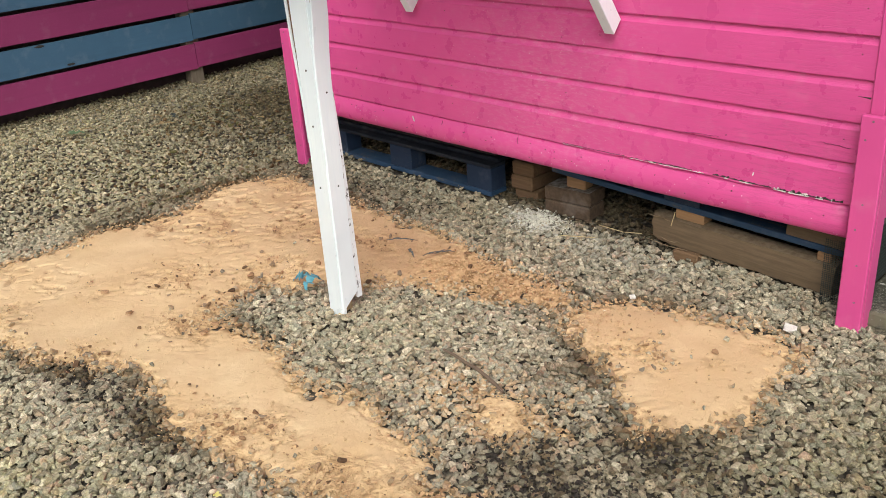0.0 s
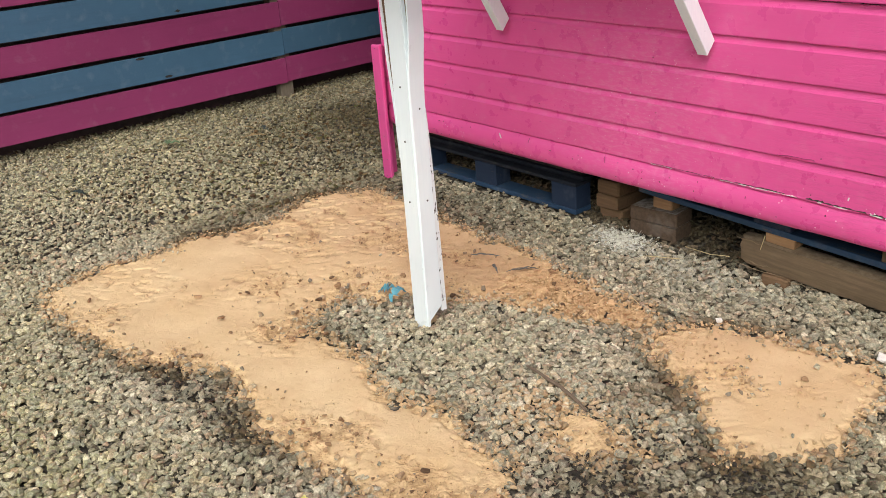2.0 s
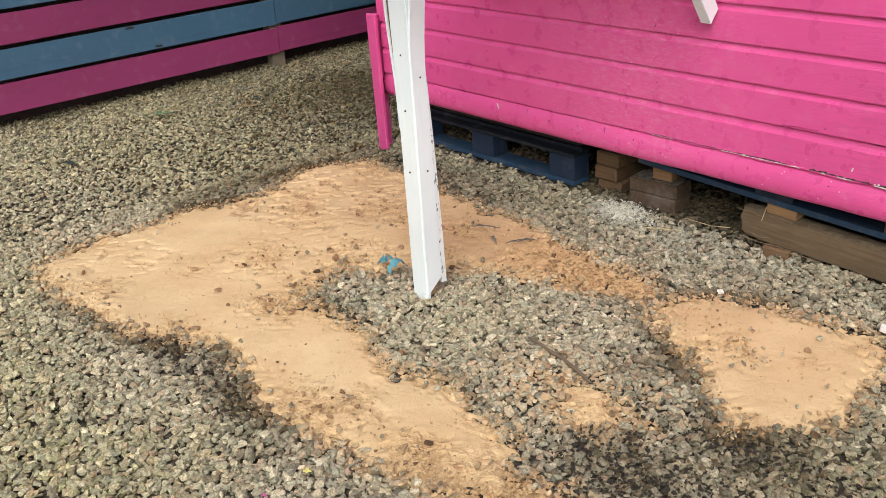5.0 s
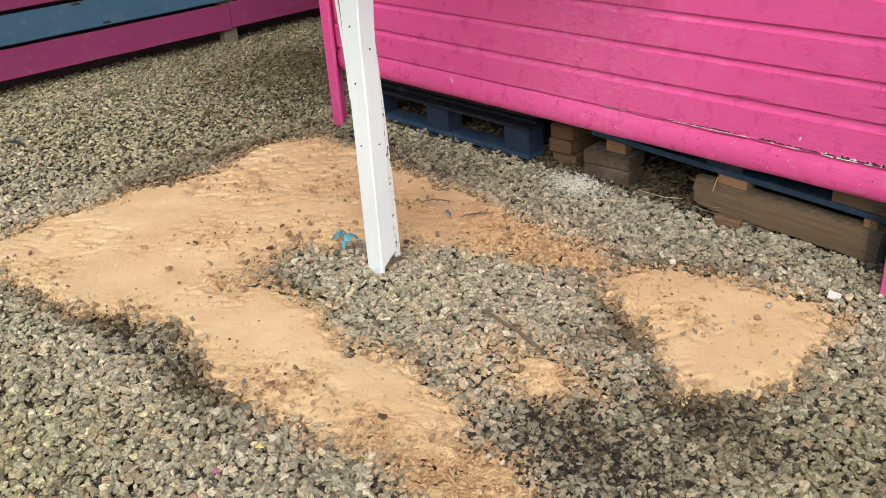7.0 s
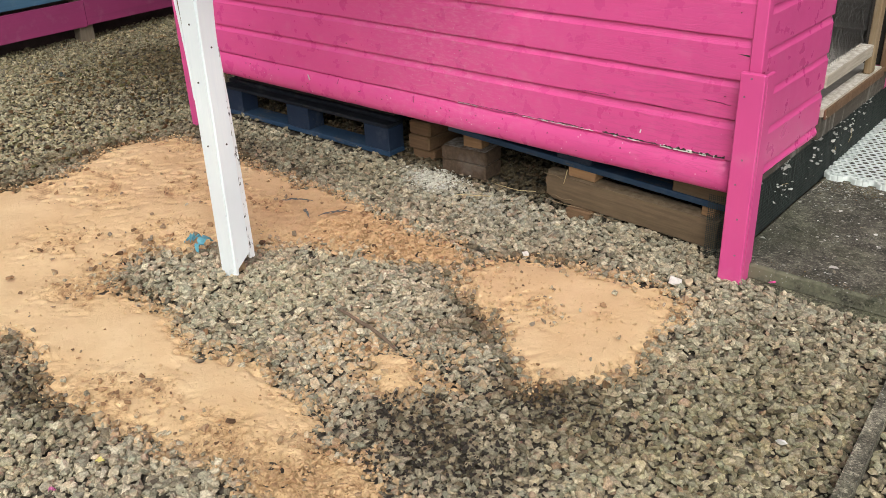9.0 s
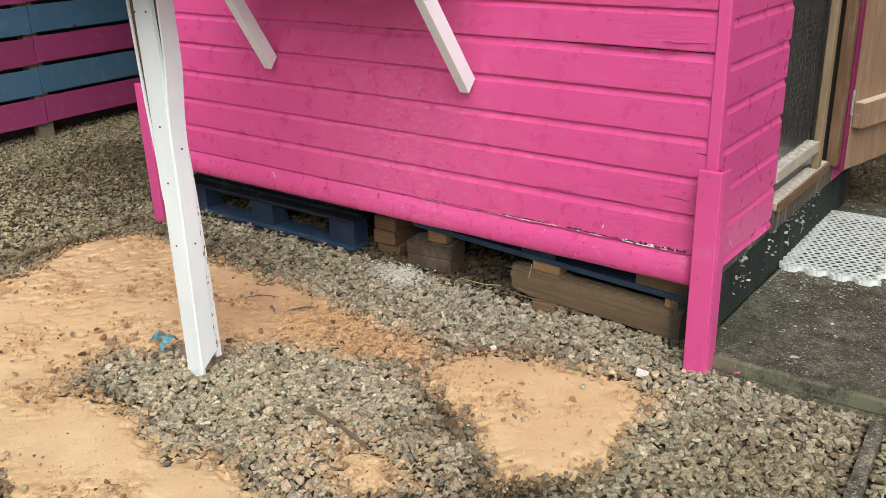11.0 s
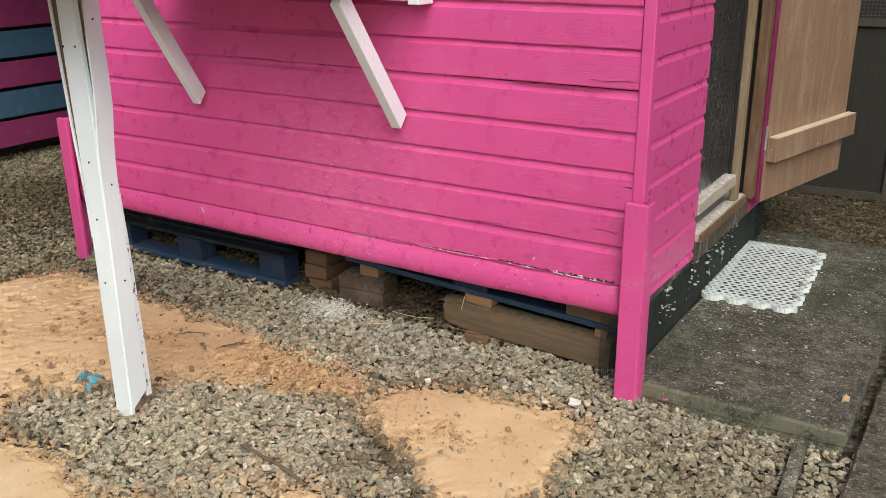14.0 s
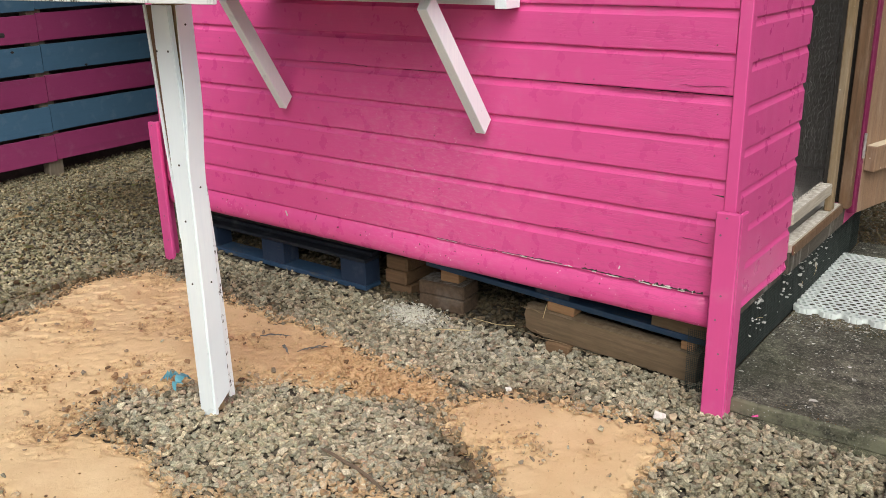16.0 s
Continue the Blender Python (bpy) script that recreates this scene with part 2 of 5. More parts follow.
mat_blue_rag = plain("turquoise_plastic_scrap", (0.10, 0.32, 0.39), 0.5)
mat_feather = plain("grey_feather", (0.105, 0.11, 0.10), 0.8)
mat_straw = plain("straw", (0.55, 0.44, 0.24), 0.8)
mat_dry_leaf = plain("dry_leaf", (0.24, 0.17, 0.08), 0.85)
def litter_material():
    n = Nodes("leaf_litter")
    c = n.ramp(n.add("NewGeometry").outputs["Random Per Island"], [(0.0, (0.05, 0.032, 0.018)), (0.4, (0.14, 0.085, 0.040)), (0.7, (0.09, 0.095, 0.035)), (1.0, (0.24, 0.17, 0.085))])
    return n.finish(c, 0.9, spec=0.2)


mat_litter = litter_material()
mat_stick = plain("dead_twig", (0.165, 0.120, 0.082), 0.85)
mat_cream_stone = plain("white_quartz", (0.74, 0.72, 0.66), 0.6, 0.0, 90.0, 0.15)
mat_buff_stone = plain("buff_stone", (0.55, 0.44, 0.29), 0.8, 0.0, 90.0, 0.2)
mat_crust = plain("pale_crust", (0.58, 0.40, 0.20), 0.85)
mat_yellow_petal = plain("yellow_petal", (0.66, 0.60, 0.20), 0.7)
mat_pink_petal = plain("pink_petal", (0.55, 0.16, 0.32), 0.7)
mat_green_leaf = plain("faded_green_leaf", (0.13, 0.19, 0.10), 0.8)
mat_dropping = plain("white_dropping", (0.72, 0.72, 0.68), 0.8)
def splat_material():
    n = Nodes("dried_droppings")
    c = n.ramp(n.add("NewGeometry").outputs["Random Per Island"], [(0.0, (0.22, 0.22, 0.19)), (0.5, (0.46, 0.46, 0.42)), (0.7, (0.28, 0.24, 0.18)), (0.85, (0.66, 0.66, 0.62)), (1.0, (0.80, 0.80, 0.76))])
    return n.finish(c, 0.9, spec=0.2)


mat_splat = splat_material()
mat_lime = plain("lime_flake", (0.58, 0.565, 0.48), 0.9)
mat_fluff = plain("grey_down", (0.46, 0.46, 0.44), 0.9)
mat_felt = plain("roofing_felt", (0.06, 0.06, 0.065), 0.9)


def brick_material():
    n = Nodes("dusty_dark_paver")
    p = n.coords((1, 1, 1), world_space=True)
    f = n.noise(p, 60.0, 6.0, 0.7)
    c = n.mix(n.mask(f, 0.3, 0.7), (0.056, 0.036, 0.022), (0.128, 0.086, 0.054))
    c = n.mix(n.math("MULTIPLY", n.mask(n.noise(p, 11.0, 3.0), 0.5, 0.75), 0.5), c, (0.24, 0.21, 0.18))
    c = n.dusted(c, (0.30, 0.285, 0.26), 0.85)
    return n.finish(c, 0.9, n.bump(f, 0.5, 0.004))


mat_brick = brick_material()


def concrete(name, base, moss=(0.06, 0.075, 0.03), green_face=False):
    n = Nodes(name)
    p = n.coords((1, 1, 1), world_space=True)
    fine = n.noise(p, 120.0, 6.0, 0.7)
    mid = n.noise(p, 16.0, 5.0, 0.65)
    broad = n.noise(p, 3.0, 3.0)
    blot = n.noise(p, 7.0, 6.0, 0.75)
    c = n.mix(n.mask(mid, 0.36, 0.64), shade(base, 0.25), shade(base, 1.42))
    c = n.mix(n.math("MULTIPLY", n.mask(blot, 0.42, 0.60), 0.65), c, shade(base, 0.45))
    c = n.mix(n.math("MULTIPLY", n.mask(n.noise(p, 75.0, 5.0, 0.75), 0.52, 0.64), 0.75), c, shade(base, 2.6))
    c = n.mix(n.math("MULTIPLY", n.mask(n.noise(p, 42.0, 4.0, 0.7), 0.53, 0.66), 0.7), c, shade(base, 0.25))
    c = n.mix(n.mask(n.noise(p, 190.0, 4.0, 0.7), 0.36, 0.64), n.mix(1.0, c, (0.40, 0.40, 0.38), "MULTIPLY"), n.mix(1.0, c, (1.75, 1.72, 1.62), "MULTIPLY"))
    c = n.mix(n.math("MULTIPLY", n.mask(broad, 0.48, 0.70), 0.45), c, moss)
    c = n.mix(n.math("MULTIPLY", n.mask(n.noise(p, 4.6, 5.0, 0.65), 0.46, 0.58), 0.60), c, n.mix(1.0, c, (0.42, 0.43, 0.42), "MULTIPLY"))
    if green_face:
        # algae on the slab's outer face
        sep = n.add("SeparateXYZ")
        n.link(n.add("NewGeometry").outputs["Position"], sep.inputs[0])
        face = n.ramp(sep.outputs["Y"], [(0.021, (1, 1, 1)), (0.030, (0, 0, 0))])
        c = n.mix(n.math("MULTIPLY", face, n.mask(mid, 0.34, 0.56)), c, (0.170, 0.172, 0.112))
    v = n.add("TexVoronoi")
    v.inputs["Scale"].default_value = 85.0
    n.link(p, v.inputs["Vector"])
    dots = n.ramp(v.outputs["Distance"], [(0.12, (1, 1, 1)), (0.22, (0, 0, 0))])
    c = n.mix(n.math("MULTIPLY", dots, n.mask(n.noise(p, 9.0, 4.0, 0.7), 0.46, 0.60)), c, (0.42, 0.42, 0.38))
    return n.finish(c, 0.85, n.bump(n.math("ADD", fine, n.noise(p, 75.0, 5.0, 0.75)), 0.8, 0.005))


mat_slab = concrete("dark_damp_concrete", (0.124, 0.121, 0.098), green_face=True)
mat_low_slab = concrete("mossy_damp_concrete", (0.150, 0.148, 0.102))
mat_edging = concrete("pale_edging_concrete", (0.250, 0.238, 0.188))
mat_paving = concrete("grey_paving_concrete", (0.135, 0.122, 0.095))


def stone_material():
    """Crushed stone: each chip its own grey, buff or rusty tone, mottled, mossy, and darkened where the ground is damp
    or in painted shade.
    """
    n = Nodes("crushed_stone")
    p = n.coords((1, 1, 1), world_space=True)
    rnd = n.add("NewGeometry").outputs["Random Per Island"]
    c = n.ramp(rnd, [(0.0, (0.22, 0.200, 0.155)), (0.09, (0.40, 0.375, 0.290)), (0.20, (0.52, 0.500, 0.390)), (0.30, (0.31, 0.310, 0.248)), (0.42, (0.56, 0.520, 0.400)), (0.52, (0.40, 0.340, 0.252)), (0.60, (0.44, 0.455, 0.345)), (0.65, (0.58, 0.430, 0.315)), (0.72, (0.36, 0.370, 0.290)), (0.83, (0.60, 0.520, 0.375)), (0.94, (0.74, 0.690, 0.545)), (1.0, (0.29, 0.250, 0.190))])
    fine = n.noise(p, 150.0, 6.0, 0.75)
    speck = n.noise(p, 330.0, 3.0, 0.7)
    vein = n.noise(n.coords((1.0, 1.0, 2.2), world_space=True), 62.0, 4.0, 0.65)
    c = n.mix(n.mask(fine, 0.36, 0.64), n.mix(1.0, c, (0.50, 0.495, 0.465), "MULTIPLY"), n.mix(1.0, c, (1.28, 1.26, 1.20), "MULTIPLY"))
    c = n.mix(n.math("MULTIPLY", n.mask(vein, 0.52, 0.66), 0.55), c, n.mix(1.0, c, (0.50, 0.47, 0.40), "MULTIPLY"))
    c = n.mix(n.math("MULTIPLY", n.mask(speck, 0.60, 0.72), 0.50), c, (0.62, 0.58, 0.50))
    damp_or_shade = n.add("Attribute", attribute_name="damp_or_shade").outputs["Fac"]
    moss = n.add("Attribute", attribute_name="moss").outputs["Fac"]
    sandy = n.add("Attribute", attribute_name="sandy").outputs["Fac"]
    c = n.mix(n.math("MULTIPLY", moss, n.mask(n.noise(p, 48.0, 4.0, 0.65), 0.36, 0.62)), c, n.mix(1.0, c, (0.88, 0.91, 0.66), "MULTIPLY"))
    c = n.mix(n.math("MULTIPLY", sandy, n.mask(n.noise(p, 70.0, 3.0), 0.35, 0.55)), c, (0.66, 0.42, 0.21))
    chalk = n.add("Attribute", attribute_name="chalk").outputs["Fac"]
    c = n.mix(n.math("MULTIPLY", chalk, n.mask(n.noise(p, 60.0, 4.0), 0.40, 0.58)), c, (0.72, 0.71, 0.66))
    c = n.mix(damp_or_shade, c, n.mix(1.0, c, (0.265, 0.230, 0.188), "MULTIPLY"))
    return n.finish(c, 0.85, n.bump(n.math("ADD", fine, n.math("MULTIPLY", vein, 0.8)), 0.65, 0.0028), spec=0.3)


def ground_material():
    """Earth and grit seen between the stones; further off, gravel too small to part."""
    n = Nodes("gritty_ground")
    p = n.coords((1, 1, 1), world_space=True)
    v = n.add("TexVoronoi")
    v.inputs["Scale"].default_value = 38.0
    n.link(p, v.inputs["Vector"])
    bw = n.add("RGBToBW")
    n.link(v.outputs["Color"], bw.inputs["Color"])
    c = n.ramp(bw.outputs[0], [(0.1, (0.060, 0.050, 0.037)), (0.5, (0.125, 0.108, 0.080)), (0.9, (0.235, 0.205, 0.155))])
    # the fine gravel of the open yard, past the loose stones
    far = n.add("VectorMath", operation="DISTANCE")
    n.link(n.add("NewGeometry").outputs["Position"], far.inputs[0])
    far.inputs[1].default_value = (-1.6, 0.2, 0.0)
    yard = n.ramp(bw.outputs[0], [(0.1, (0.17, 0.155, 0.118)), (0.5, (0.35, 0.325, 0.250)), (0.9, (0.58, 0.53, 0.41))])
    c = n.mix(n.ramp(n.math("MULTIPLY", far.outputs["Value"], 0.1), [(0.25, (0, 0, 0)), (0.29, (1, 1, 1))]), c, yard)
    edge = n.ramp(v.outputs["Distance"], [(0.25, (1, 1, 1)), (0.7, (0.35, 0.35, 0.35))])
    c = n.mix(1.0, c, edge, "MULTIPLY")
    return n.finish(c, 0.95, n.bump(v.outputs["Distance"], 0.8, -0.02))


def sand_material():
    n = Nodes("orange_building_sand")
    p = n.coords((1, 1, 1), world_space=True)
    grain = n.noise(p, 420.0, 3.0, 0.7)
    mid = n.noise(p, 30.0, 5.0, 0.6)
    crumb = n.noise(p, 105.0, 5.0, 0.72)
    c = n.mix(n.mask(n.noise(p, 4.5, 4.0, 0.6), 0.35, 0.7), (0.705, 0.506, 0.278), (0.800, 0.615, 0.365))
    c = n.mix(n.math("MULTIPLY", n.mask(mid, 0.54, 0.78), 0.22), c, (0.55, 0.35, 0.17))
    damp_or_shade = n.add("Attribute", attribute_name="damp_or_shade").outputs["Fac"]
    c = n.mix(damp_or_shade, c, n.mix(n.mask(mid, 0.35, 0.65), (0.470, 0.300, 0.155), (0.600, 0.410, 0.222)))
    # dents coloured darker for their small shadows, over damper sand with bits of earth
    dug = n.add("Attribute", attribute_name="dug").outputs["Fac"]
    c = n.mix(n.math("MULTIPLY", n.mask(dug, 0.10, 0.75), n.mask(crumb, 0.36, 0.62)), c, (0.40, 0.250, 0.135))
    c = n.mix(n.math("MULTIPLY", n.mask(crumb, 0.58, 0.74), 0.30), c, (0.40, 0.240, 0.120))
    c = n.mix(n.math("MULTIPLY", n.mask(grain, 0.55, 0.8), 0.25), c, (0.36, 0.21, 0.10))
    h = n.math("ADD", n.math("MULTIPLY", grain, 0.30), n.math("ADD", n.math("MULTIPLY", mid, 0.45), crumb))
    return n.finish(c, 0.95, n.bump(h, 0.75, 0.0036), spec=0.2)


mat_stone = stone_material()
mat_ground = ground_material()
mat_sand = sand_material()


def clod_material():
    n = Nodes("earth_clod")
    p = n.coords((1, 1, 1), world_space=True)
    c = n.ramp(n.add("NewGeometry").outputs["Random Per Island"], [(0.0, (0.12, 0.075, 0.045)), (0.3, (0.34, 0.205, 0.11)), (0.6, (0.50, 0.315, 0.17)), (0.8, (0.24, 0.21, 0.165)), (1.0, (0.42, 0.28, 0.16))])
    f = n.noise(p, 240.0, 4.0)
    return n.finish(n.mix(n.mask(f, 0.35, 0.7), n.mix(1.0, c, (0.7, 0.7, 0.7), "MULTIPLY"), c), 0.95, n.bump(f, 0.5, 0.002), spec=0.2)


mat_clod = clod_material()
mat_soil = plain("black_earth", (0.030, 0.024, 0.018), 0.95, 0.0, 160.0, 0.4)


# ---- mesh helpers ----
def part(name, bm, material, parent=None, label="", smooth=False):
    me = bpy.data.meshes.new(name)
    bm.to_mesh(me)
    bm.free()
    me.materials.append(material)
    if smooth:
        for f in me.polygons:
            f.use_smooth = True
    ob = new(name, me)
    if parent is not None:
        ob.parent = parent
    if label:
        tagged(ob, label)
    return ob


def empty(name, m=None, **tags):
    ob = new(name)
    ob.empty_display_size = 0.1
    if m is not None:
        ob.matrix_world = m
    return tagged(ob, **tags)


def block(size, at=(0, 0, 0), bevel=0.003, turn=None, bm=None):
    """A bevelled timber or stone, centred at a place."""
    own = bmesh.new()
    bmesh.ops.create_cube(own, size=1.0, matrix=Matrix.Diagonal((*size, 1)))
    if bevel > 0:
        bmesh.ops.bevel(own, geom=own.edges[:], offset=bevel, segments=1, affect="EDGES", profile=0.6)
    m = Matrix.Translation(at) @ (turn if turn is not None else Matrix())
    bmesh.ops.transform(own, matrix=m, verts=own.verts[:])
    if bm is None:
        return own
    me = bpy.data.meshes.new("tmp")
    own.to_mesh(me)
    own.free()
    bm.from_mesh(me)
    bpy.data.meshes.remove(me)
    return bm


def span(x0, x1, y0, y1, z0, z1, bevel=0.003):
    return block((x1 - x0, y1 - y0, z1 - z0), ((x0 + x1) / 2, (y0 + y1) / 2, (z0 + z1) / 2), bevel)


def tube(points, r, sides=6, bm=None):
    """A round bar along a line of points."""
    bm = bm or bmesh.new()
    pts = [Vector(p) for p in points]
    rings = []
    for i, p in enumerate(pts):
        d = (pts[min(i + 1, len(pts) - 1)] - pts[max(i - 1, 0)]).normalized()
        q = d.to_track_quat("Z", "Y")
        rad = r[i] if isinstance(r, (list, tuple)) else r
        rings.append([bm.verts.new(p + q @ Vector((rad * math.cos(a), rad * math.sin(a), 0))) for a in (2 * math.pi * k / sides for k in range(sides))])
    for a, b in zip(rings, rings[1:]):
        for k in range(sides):
            bm.faces.new((a[k], a[(k + 1) % sides], b[(k + 1) % sides], b[k]))
    bm.faces.new(rings[0][::-1])
    bm.faces.new(rings[-1])
    return bm


def profile_board(profile, length, axis="x", steps=14, wobble=0.0012, seed=0):
    """A board of the given section (outward, up), drawn out along an axis with slightly uneven edges."""
    rng = random.Random(seed)
    bm = bmesh.new()
    rows = []
    for i in range(steps + 1):
        s = length * i / steps
        row = []
        sway, rise = rng.uniform(-0.5, 0.5) * wobble, rng.uniform(-0.8, 0.8) * wobble
        for d, z in profile:
            dd, dz = d + (sway + rng.uniform(-0.15, 0.15) * wobble if 0 < i < steps and d > 0.003 else 0), z + (rise + rng.uniform(-0.2, 0.2) * wobble if 0 < i < steps else 0)
            row.append(bm.verts.new((s, -dd, dz) if axis == "x" else (dd, s, dz)))
        rows.append(row)
    n = len(profile)
    for a, b in zip(rows, rows[1:]):
        for k in range(n):
            q = (a[k], a[(k + 1) % n], b[(k + 1) % n], b[k])
            bm.faces.new(q)
    bm.faces.new(rows[0])
    bm.faces.new(rows[-1][::-1])
    bmesh.ops.recalc_face_normals(bm, faces=bm.faces[:])
    return bm


def screw(parent, at, facing, r=0.0032, mat=None):
    bm = bmesh.new()
    bmesh.ops.create_cone(bm, segments=8, radius1=r, radius2=r * 0.8, depth=0.002, cap_ends=True)
    q = Vector(facing).to_track_quat("Z", "Y").to_matrix().to_4x4()
    bmesh.ops.transform(bm, matrix=Matrix.Translation(at) @ q, verts=bm.verts[:])
    return part("screw", bm, mat or mat_screw, parent)


# ---- the plan of the ground ----
SAND_MAIN = [(-2.57, -1.79), (-2.64, -1.66), (-2.66, -1.49), (-2.60, -1.30), (-2.66, -1.13), (-2.59, -1.00), (-2.56, -0.80), (-2.66, -0.62), (-2.71, -0.50), (-2.67, -0.36), (-2.54, -0.17), (-2.36, -0.20), (-2.03, -0.24), (-1.69, -0.25), (-1.44, -0.24), (-1.18, -0.32), (-0.98, -0.34), (-0.80, -0.34), (-0.69, -0.42), (-0.72, -0.51), (-0.86, -0.56), (-1.02, -0.61), (-1.25, -0.67), (-1.33, -0.78), (-1.47, -0.84), (-1.53, -0.95), (-1.66, -1.01), (-1.61, -1.14), (-1.57, -1.22), (-1.39, -1.22), (-1.21, -1.21), (-1.07, -1.28), (-0.96, -1.31), (-0.83, -1.24), (-0.66, -1.265), (-0.50, -1.30), (-0.37, -1.36), (-0.27, -1.35), (-0.13, -1.42), (-0.14, -1.55), (-0.31, -1.58), (-0.50, -1.58), (-0.71, -1.61), (-0.88, -1.65), (-1.13, -1.66), (-1.28, -1.62), (-1.44, -1.60), (-1.57, -1.65), (-1.76, -1.76), (-1.98, -1.79), (-2.16, -1.83), (-2.40, -1.83)]
SAND_SMALL = [(-0.54, -1.09), (-0.57, -1.01), (-0.50, -0.98), (-0.41, -0.97), (-0.34, -0.98), (-0.26, -1.01), (-0.31, -1.07), (-0.35, -1.15), (-0.42, -1.14)]
SAND_RIGHT = [(-0.66, -0.52), (-0.66, -0.44), (-0.61, -0.35), (-0.53, -0.27), (-0.42, -0.235), (-0.28, -0.24), (-0.10, -0.19), (0.01, -0.235), (0.035, -0.35), (0.05, -0.60), (0.04, -0.73), (-0.05, -0.84), (-0.12, -0.89), (-0.20, -0.81), (-0.33, -0.71), (-0.43, -0.635), (-0.58, -0.595)]


def inside(poly, x, y):
    """Signed distance to an outline, above zero inside it."""
    pts = np.array(poly)
    a, b = pts, np.roll(pts, -1, axis=0)
    x, y = np.asarray(x, float), np.asarray(y, float)
    best = np.full(x.shape, 1e9)
    odd = np.zeros(x.shape, bool)
    for (ax, ay), (bx, by) in zip(a, b):
        ex, ey = bx - ax, by - ay
        k = np.clip(((x - ax) * ex + (y - ay) * ey) / (ex * ex + ey * ey), 0, 1)
        best = np.minimum(best, np.hypot(x - ax - k * ex, y - ay - k * ey))
        cross = (ay > y) != (by > y)
        with np.errstate(divide="ignore", invalid="ignore"):
            odd ^= cross & (x < (bx - ax) * (y - ay) / (by - ay if by != ay else 1e-9) + ax)
    return np.where(odd, best, -best)


def lumps(x, y, scale, seed):
    """Smooth value noise from a fixed lattice."""
    rng = np.random.RandomState(seed)
    lat = rng.rand(64, 64)
    u, v = np.asarray(x) * scale + 17.3, np.asarray(y) * scale + 9.1
    i, j = np.floor(u).astype(int), np.floor(v).astype(int)
    fu, fv = u - i, v - j
    fu, fv = fu * fu * (3 - 2 * fu), fv * fv * (3 - 2 * fv)
    g = lambda p, q: lat[p % 64, q % 64]
    return (g(i, j) * (1 - fu) + g(i + 1, j) * fu) * (1 - fv) + (g(i, j + 1) * (1 - fu) + g(i + 1, j + 1) * fu) * fv - 0.5


def sand_depth(x, y):
    d = np.maximum(np.maximum(inside(SAND_MAIN, x, y), inside(SAND_RIGHT, x, y)), inside(SAND_SMALL, x, y) - 0.01)
    return d + 0.026 * lumps(x, y, 9, 3) + 0.040 * lumps(x, y, 22, 4) + 0.045 * lumps(x, y, 47, 5) + 0.03 * lumps(x + 0.3 * y, y - 0.3 * x, 90, 6)


def ground_rise(x, y):
    return 0.02 * lumps(x, y, 1.7, 7) + 0.012 * lumps(x, y, 5.0, 8) + 0.012 * np.exp(-(((np.asarray(x) + 1.15) / 0.5) ** 2 + ((np.asarray(y) + 1.0) / 0.35) ** 2)) + 0.022 * np.clip((np.asarray(y) + 0.02) / 0.15, 0, 1) * np.clip(-np.asarray(x) / 0.3, 0, 1) * np.clip((np.asarray(x) + 3.1) / 0.4, 0, 1)


def near(x, y, cx, cy, rx, ry):
    return np.exp(-(((x - cx) / rx) ** 2 + ((y - cy) / ry) ** 2))


# trodden spots on the sand: x, y, radius, how strong
SCUFFS = [(-0.30, -0.56, 0.075, 1.0), (-0.36, -0.66, 0.05, 0.6), (-0.12, -0.48, 0.05, 0.35), (-0.15, -0.80, 0.07, 0.5), (-0.05, -0.30, 0.05, 0.5), (-2.43, -0.23, 0.11, 0.9), (-1.80, -0.56, 0.13, 0.9), (-1.99, -0.58, 0.11, 0.7), (-1.56, -1.15, 0.13, 1.0), (-1.59, -1.33, 0.10, 0.9), (-1.94, -1.17, 0.14, 0.6), (-1.68, -0.90, 0.13, 0.9), (-1.40, -0.72, 0.10, 0.8), (-1.60, -0.49, 0.09, 0.7), (-2.68, -0.55, 0.08, 0.6), (-2.54, -0.74, 0.07, 0.6), (-2.16, -1.72, 0.09, 0.6), (-1.66, -1.64, 0.08, 0.7), (-0.88, -1.50, 0.08, 0.9), (-1.0, -1.57, 0.09, 0.9), (-0.62, -1.53, 0.09, 0.8), (-0.30, -1.46, 0.16, 0.8), (-1.06, -0.50, 0.16, 0.8), (-2.10, -1.44, 0.08, 0.4), (-2.20, -0.85, 0.15, 0.4), (-0.42, -1.08, 0.06, 0.5)]


def scuffed(x, y):
    """How trodden the sand is, from 0 to 1, broken up into small bits."""
    k = np.zeros(np.shape(x))
    for cx, cy, r, w in SCUFFS:
        k = np.maximum(k, w * near(x, y, cx, cy, 1.25 * r, r))
    return np.clip(k * (0.75 + 1.3 * lumps(x, y, 16.0, 71)), 0, 1)


# ---- ground sheet ----
def build_ground():
    bm = bmesh.new()
    bmesh.ops.create_grid(bm, x_segments=60, y_segments=60, size=6.0)
    for v in bm.verts:
        v.co.x, v.co.y = v.co.x - 2.0, v.co.y
        v.co.z = float(ground_rise(v.co.x, v.co.y)) - 0.010 if max(abs(v.co.x + 2), abs(v.co.y)) < 5.9 else -0.02
    rim = [e for e in bm.edges if e.is_boundary]
    out = bmesh.ops.extrude_edge_only(bm, edges=rim)
    for v in (g for g in out["geom"] if isinstance(g, bmesh.types.BMVert)):
        v.co.x, v.co.y, v.co.z = (v.co.x + 2.0) * 40, v.co.y * 40, -0.02
    ob = part("ground", bm, mat_ground)
    tagged(ob, "gritty earth yard strewn with gravel", "ground", kind="structure")


build_ground()


